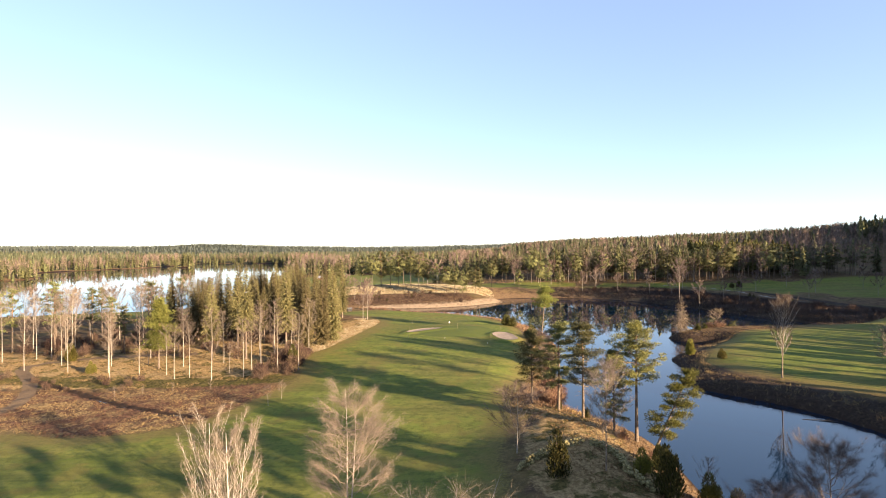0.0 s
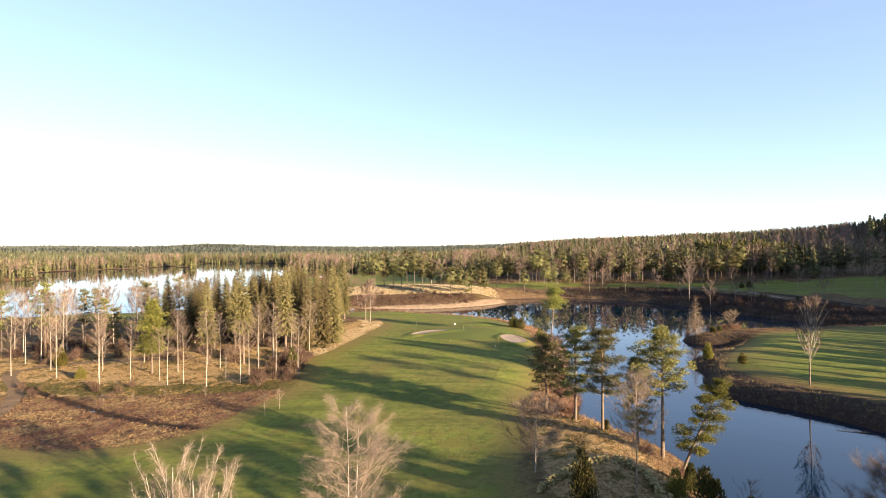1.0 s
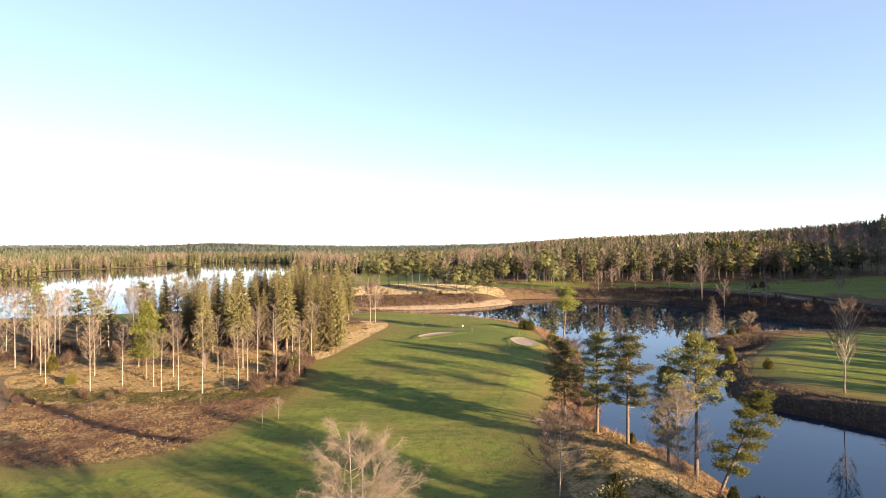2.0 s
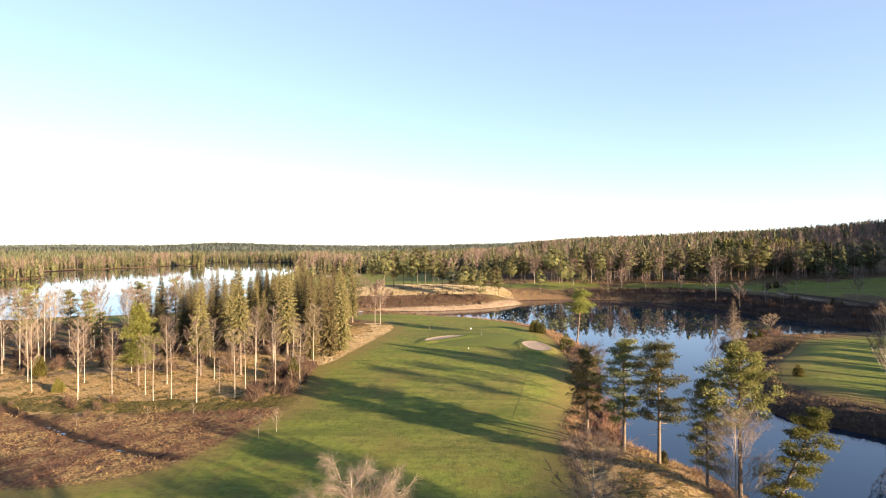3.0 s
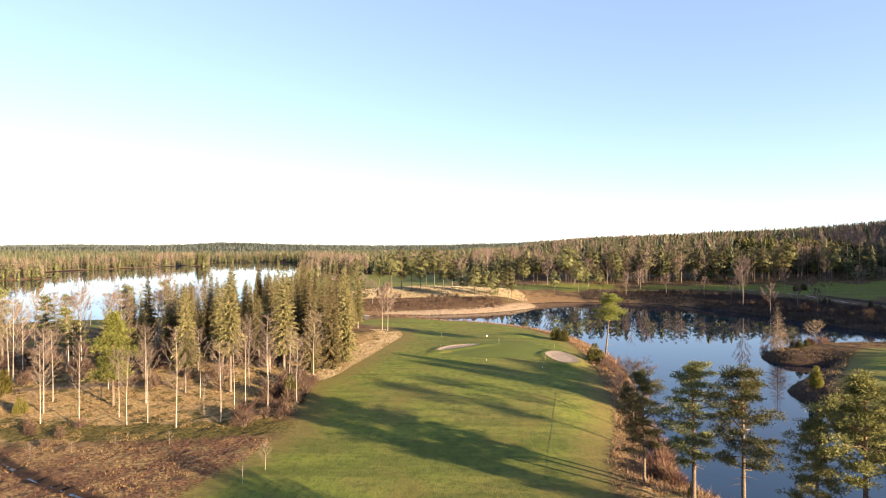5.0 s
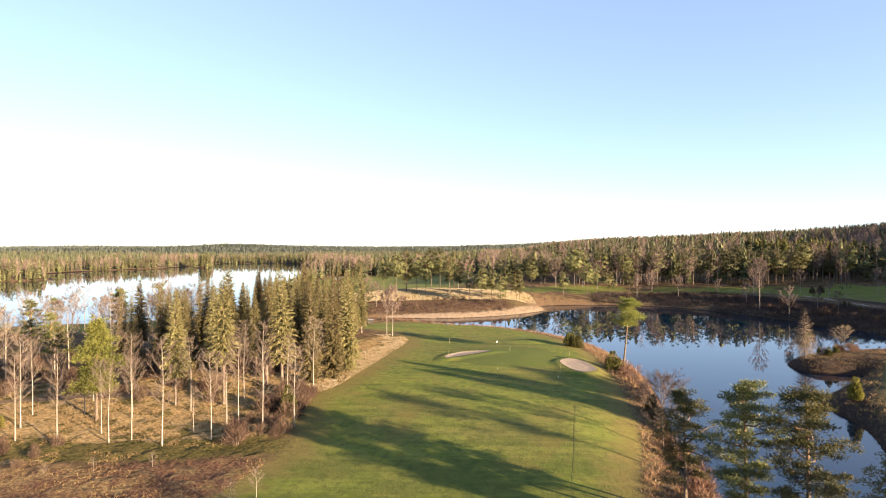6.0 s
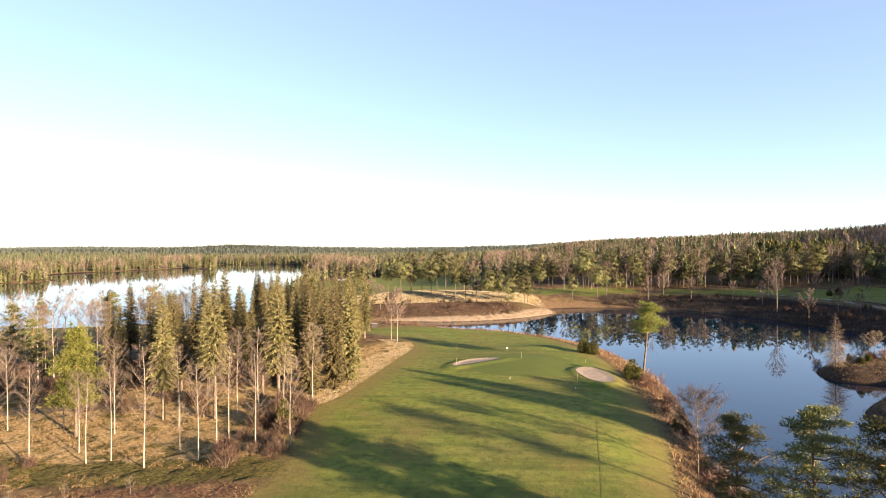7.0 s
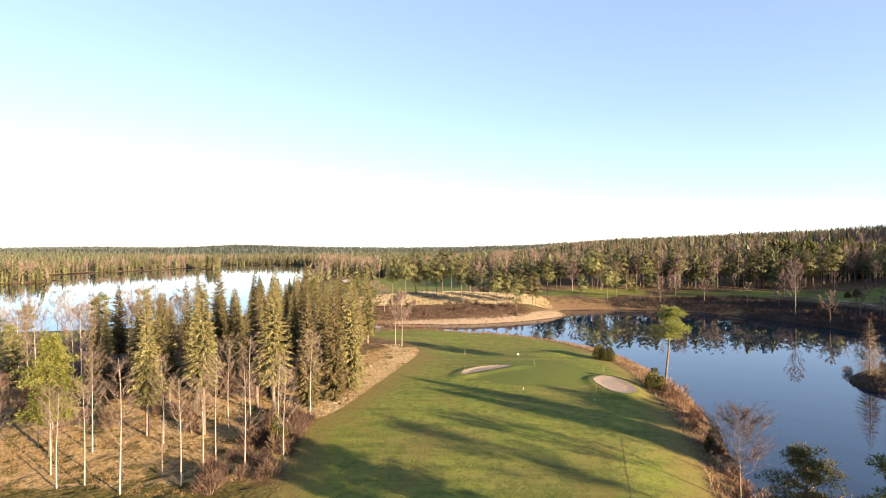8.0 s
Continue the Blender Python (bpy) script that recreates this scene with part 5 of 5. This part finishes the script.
def dry_stone_wall():
    """Lichened field stones in two loose courses, with a gap."""
    rr = random.Random(77)
    shapes = []
    for k in range(6):
        bm = bmesh.new()
        bmesh.ops.create_icosphere(bm, subdivisions=1, radius=0.5)
        for v in bm.verts:
            v.co *= rr.uniform(0.75, 1.1)
            v.co.z *= 0.75
        m = bpy.data.meshes.new("stone")
        bm.to_mesh(m)
        bm.free()
        m.materials.append(M_STONE)
        shapes.append(m)
    for line, label in (([(8.6, 65.3), (11, 67.6), (13.6, 69.5), (17.0, 70.9)], "low wall of pale lichened field stones"),
                        ([(18.0, 71.0), (19.6, 70.0), (20.4, 66.5), (20.0, 62.5), (21.2, 58.5)], "tumbled wall of grey field stones on the slope")):
        wall = base_of("stone_wall", label, "stone wall", "field stone walls")
        p = np.array(line)
        seg = np.r_[0, np.cumsum(np.linalg.norm(np.diff(p, axis=0), axis=1))]
        for course in range(3):
            s = 0.0
            while s < seg[-1]:
                x, y = np.interp(s, seg, p[:, 0]) + rr.uniform(-0.3, 0.3), np.interp(s, seg, p[:, 1]) + rr.uniform(-0.3, 0.3)
                size = rr.uniform(0.38, 0.78) * (1 - 0.12 * course)
                ob = new("stone", rr.choice(shapes))
                ob.parent = wall
                ob.matrix_basis = pose(x, y, gz(x, y) + 0.10 + course * 0.32, rr.uniform(-20, 20), rr.uniform(-20, 20), rr.uniform(0, 360)) @ Matrix.Diagonal((size * 1.2, size, size, 1))
                s += size * (0.55 if course < 2 else 0.8)


dry_stone_wall()


def cabin(x, y, turn):
    """A small dark lakeside house with a pale gabled roof."""
    top = base_of("cabin", "small dark lakeside cabin with a pale gabled roof", "house")
    part("wall", box_geo(-5, -3.5, -0.5, 5, 3.5, 3.2), M_REDWOOD, top)
    g = Geo()
    v = [(-5.6, -4.2, 3.0), (5.6, -4.2, 3.0), (5.6, 0, 5.6), (-5.6, 0, 5.6), (-5.6, 4.2, 3.0), (5.6, 4.2, 3.0)]
    v += [(a, b, c - 0.25) for a, b, c in v]
    g.add(v, [(0, 1, 2), (0, 2, 3), (3, 2, 5), (3, 5, 4), (6, 8, 7), (6, 9, 8), (9, 11, 8), (9, 10, 11), (0, 6, 7), (0, 7, 1), (4, 5, 11), (4, 11, 10), (0, 3, 9), (0, 9, 6), (3, 4, 10), (3, 10, 9), (1, 7, 8), (1, 8, 2), (2, 8, 11), (2, 11, 5)])
    roof = part("roof", g, M_ROOF, top, "pale metal roof")
    part("chimney", box_geo(1.5, 0.4, 4.6, 2.3, 1.2, 6.6), M_STONE, roof)
    for wx in (-3.2, 0.2, 3.2):
        w = part("window", box_geo(wx - 0.6, -3.56, 1.0, wx + 0.6, -3.5, 2.3), M_WHITE, top)
        part("pane", box_geo(wx - 0.5, -3.59, 1.1, wx + 0.5, -3.565, 2.2), M_DARKWOOD, w)
    top.matrix_basis = pose(x, y, gz(x, y), 0, 0, turn) @ Matrix.Diagonal((0.6, 0.6, 0.6, 1))


cabin(-108, 505, 12)


def boardwalk():
    top = base_of("boardwalk", "low weathered plank walk across the creek mouth", "boardwalk")
    a, b = np.array((-34.0, 262.5)), np.array((-15.0, 258.0))
    n = 26
    m = box_geo(-0.32, -0.7, -0.03, 0.32, 0.7, 0.03).mesh("plank", M_WOOD)
    turn = math.degrees(math.atan2(*(b - a)[::-1]))
    for i in range(n):
        x, y = a + (b - a) * (i + 0.5) / n
        ob = new("plank", m)
        ob.parent = top
        ob.matrix_basis = pose(x, y, 0.45, 0, 0, turn)
    post = Geo()
    post.tube([(0, 0, -2.0), (0, 0, 0.42)], (0.07, 0.07), 6)
    pm = post.mesh("pile", M_WOOD)
    for i in range(0, n + 1, 5):
        for side in (-0.5, 0.5):
            x, y = a + (b - a) * i / n
            ob = new("pile", pm)
            ob.parent = top
            ob.matrix_basis = pose(x, y + side, 0, 0, 0, 0)


boardwalk()


def pump_box(x, y):
    top = base_of("pump_house", "small dark wooden pump box with a pale lid by the creek", "shed")
    part("body", box_geo(-0.9, -0.7, -0.2, 0.9, 0.7, 1.3, 0.04), M_DARKWOOD, top)
    part("lid", box_geo(-1.05, -0.85, 1.3, 1.05, 0.85, 1.45, 0.03), M_ROOF, top)
    top.matrix_basis = pose(x, y, gz(x, y), 0, 0, 15)


pump_box(-39, 240.5)

# drifting log and stones at the pond's edge
log = base_of("driftwood_log", "dark waterlogged branch floating on the pond", "log")
g = Geo()
g.tube([(0, 0, 0.02), (2.2, -0.5, 0.10), (4.2, -1.2, 0.06), (5.2, -1.5, 0.0)], (0.03, 0.06, 0.12, 0.08), 6)
g.tube([(3.6, -1.0, 0.05), (4.1, -0.6, 0.35)], (0.05, 0.02), 5)
part("stem", g, M_DARKWOOD, log)
log.matrix_basis = pose(60.5, 97.5, 0.0, 0, 0, -5)


def shrubs(name, label, material, spots, seed, group):
    made = []
    for k in range(3):
        s, c = bush_geo(seed + k, 2.2, 1.3, count=280, upright=1.4, width=0.05, length=0.9, pointed=0.6)
        made.append((make(name, [("stem", s, M_BARK), ("twig_crown", c, material)], label, "bush", group), 2.2))
    plant(made, spots, seed)


rs = random.Random(91)
shrubs("bare_shrub", "leafless brown shrub in rough grass", M_SHRUB,
       [(-33.5 + rs.uniform(-6, 1), rs.uniform(118, 146), rs.uniform(1.3, 2.8)) for _ in range(40)]
       + [(rs.uniform(-110, -42), rs.uniform(136, 172), rs.uniform(1.2, 3.0)) for _ in range(64)]
       + [(rs.uniform(-112, -60), rs.uniform(110, 122), rs.uniform(0.8, 1.8)) for _ in range(20)], 501, "bare shrubs in the rough")
shrubs("russet_shrub", "russet leafless shrub on the pond bank", M_REDSHRUB,
       [(27 + rs.uniform(-1, 2.5), rs.uniform(163, 176), rs.uniform(1.8, 3.0)) for _ in range(7)]
       + [(21.5 + (y - 112) * 0.14 + rs.uniform(-1.5, 1.2), y, rs.uniform(1.4, 2.8)) for y in (109, 111, 112, 114, 116, 118, 119, 121, 124, 126, 128, 131, 134, 137, 140, 144, 148, 153, 158)]
       + [(rs.uniform(17, 20), rs.uniform(98, 108), rs.uniform(1.2, 2.4)) for _ in range(8)]
       + [(rs.uniform(78, 96), rs.uniform(189, 197), rs.uniform(1.0, 2.2)) for _ in range(8)]
       + [(rs.uniform(-46, 2), rs.uniform(245.5, 252), rs.uniform(0.7, 1.3)) for _ in range(34)]
       + [(rs.uniform(24, 28), rs.uniform(64, 90), rs.uniform(0.8, 1.6)) for _ in range(5)], 521, "russet shrubs along the pond")
shrubs("grey_shrub", "bare grey-brown shrub on the far bank", M_SHRUB,
       [(138 - (y - 240) * 0.30 + rs.uniform(2, 30), y, rs.uniform(1.5, 3.5)) for y in range(232, 340, 3)]
       + [(rs.uniform(75, 112), rs.uniform(342, 352), rs.uniform(1.5, 3)) for _ in range(12)]
       + [(rs.uniform(-52, 18), rs.uniform(290, 318), rs.uniform(1.0, 2.2)) for _ in range(22)], 541, "bare shrubs on the far bank")

# standing water in the ditch
strip = Geo()
k = np.linspace(0.28, 0.9, 60)
dl = np.array(DITCH, float)
px, py = np.interp(k, np.linspace(0, 1, len(dl)), dl[:, 0]), np.interp(k, np.linspace(0, 1, len(dl)), dl[:, 1])
half = 0.15 + 0.07 * np.sin(k * 60)
v = np.stack([np.stack([px - half * 0.5, py - half, ground_height(px, py) + 0.1], 1), np.stack([px + half * 0.5, py + half, ground_height(px, py) + 0.1], 1)], 1).reshape(-1, 3)
i = np.arange(59)[:, None] * 2
strip.add(v, np.concatenate([i + (0, 1, 3), i + (0, 3, 2)], 1))
tagged(new("ditch_water", strip.mesh("ditch_water", M_WATER)), "narrow strip of standing water in the heath ditch", "water", kind="structure")

# a drainage seam in the fairway turf
seam = Geo()
line = rounded([(11.8, 138), (9.4, 126), (7.9, 118), (5.6, 107), (4.2, 98.4), (7.2, 88.3)], 0)
k = np.linspace(0, 1, 120)
px, py = np.interp(k, np.linspace(0, 1, len(line)), line[:, 0]), np.interp(k, np.linspace(0, 1, len(line)), line[:, 1])
v = np.stack([np.stack([px - 0.035, py, ground_height(px - 0.035, py) + 0.035], 1), np.stack([px + 0.035, py, ground_height(px + 0.035, py) + 0.035], 1)], 1).reshape(-1, 3)
i = np.arange(119)[:, None] * 2
seam.add(v, np.concatenate([i + (0, 1, 3), i + (0, 3, 2)], 1))
tagged(new("turf_seam", seam.mesh("turf_seam", M_SEAM)), "narrow dark drainage seam along the fairway turf", "turf", kind="structure")

for ob in [o for o in scene.objects if o.name in first_place]:
    ob.matrix_basis = first_place[ob.name]
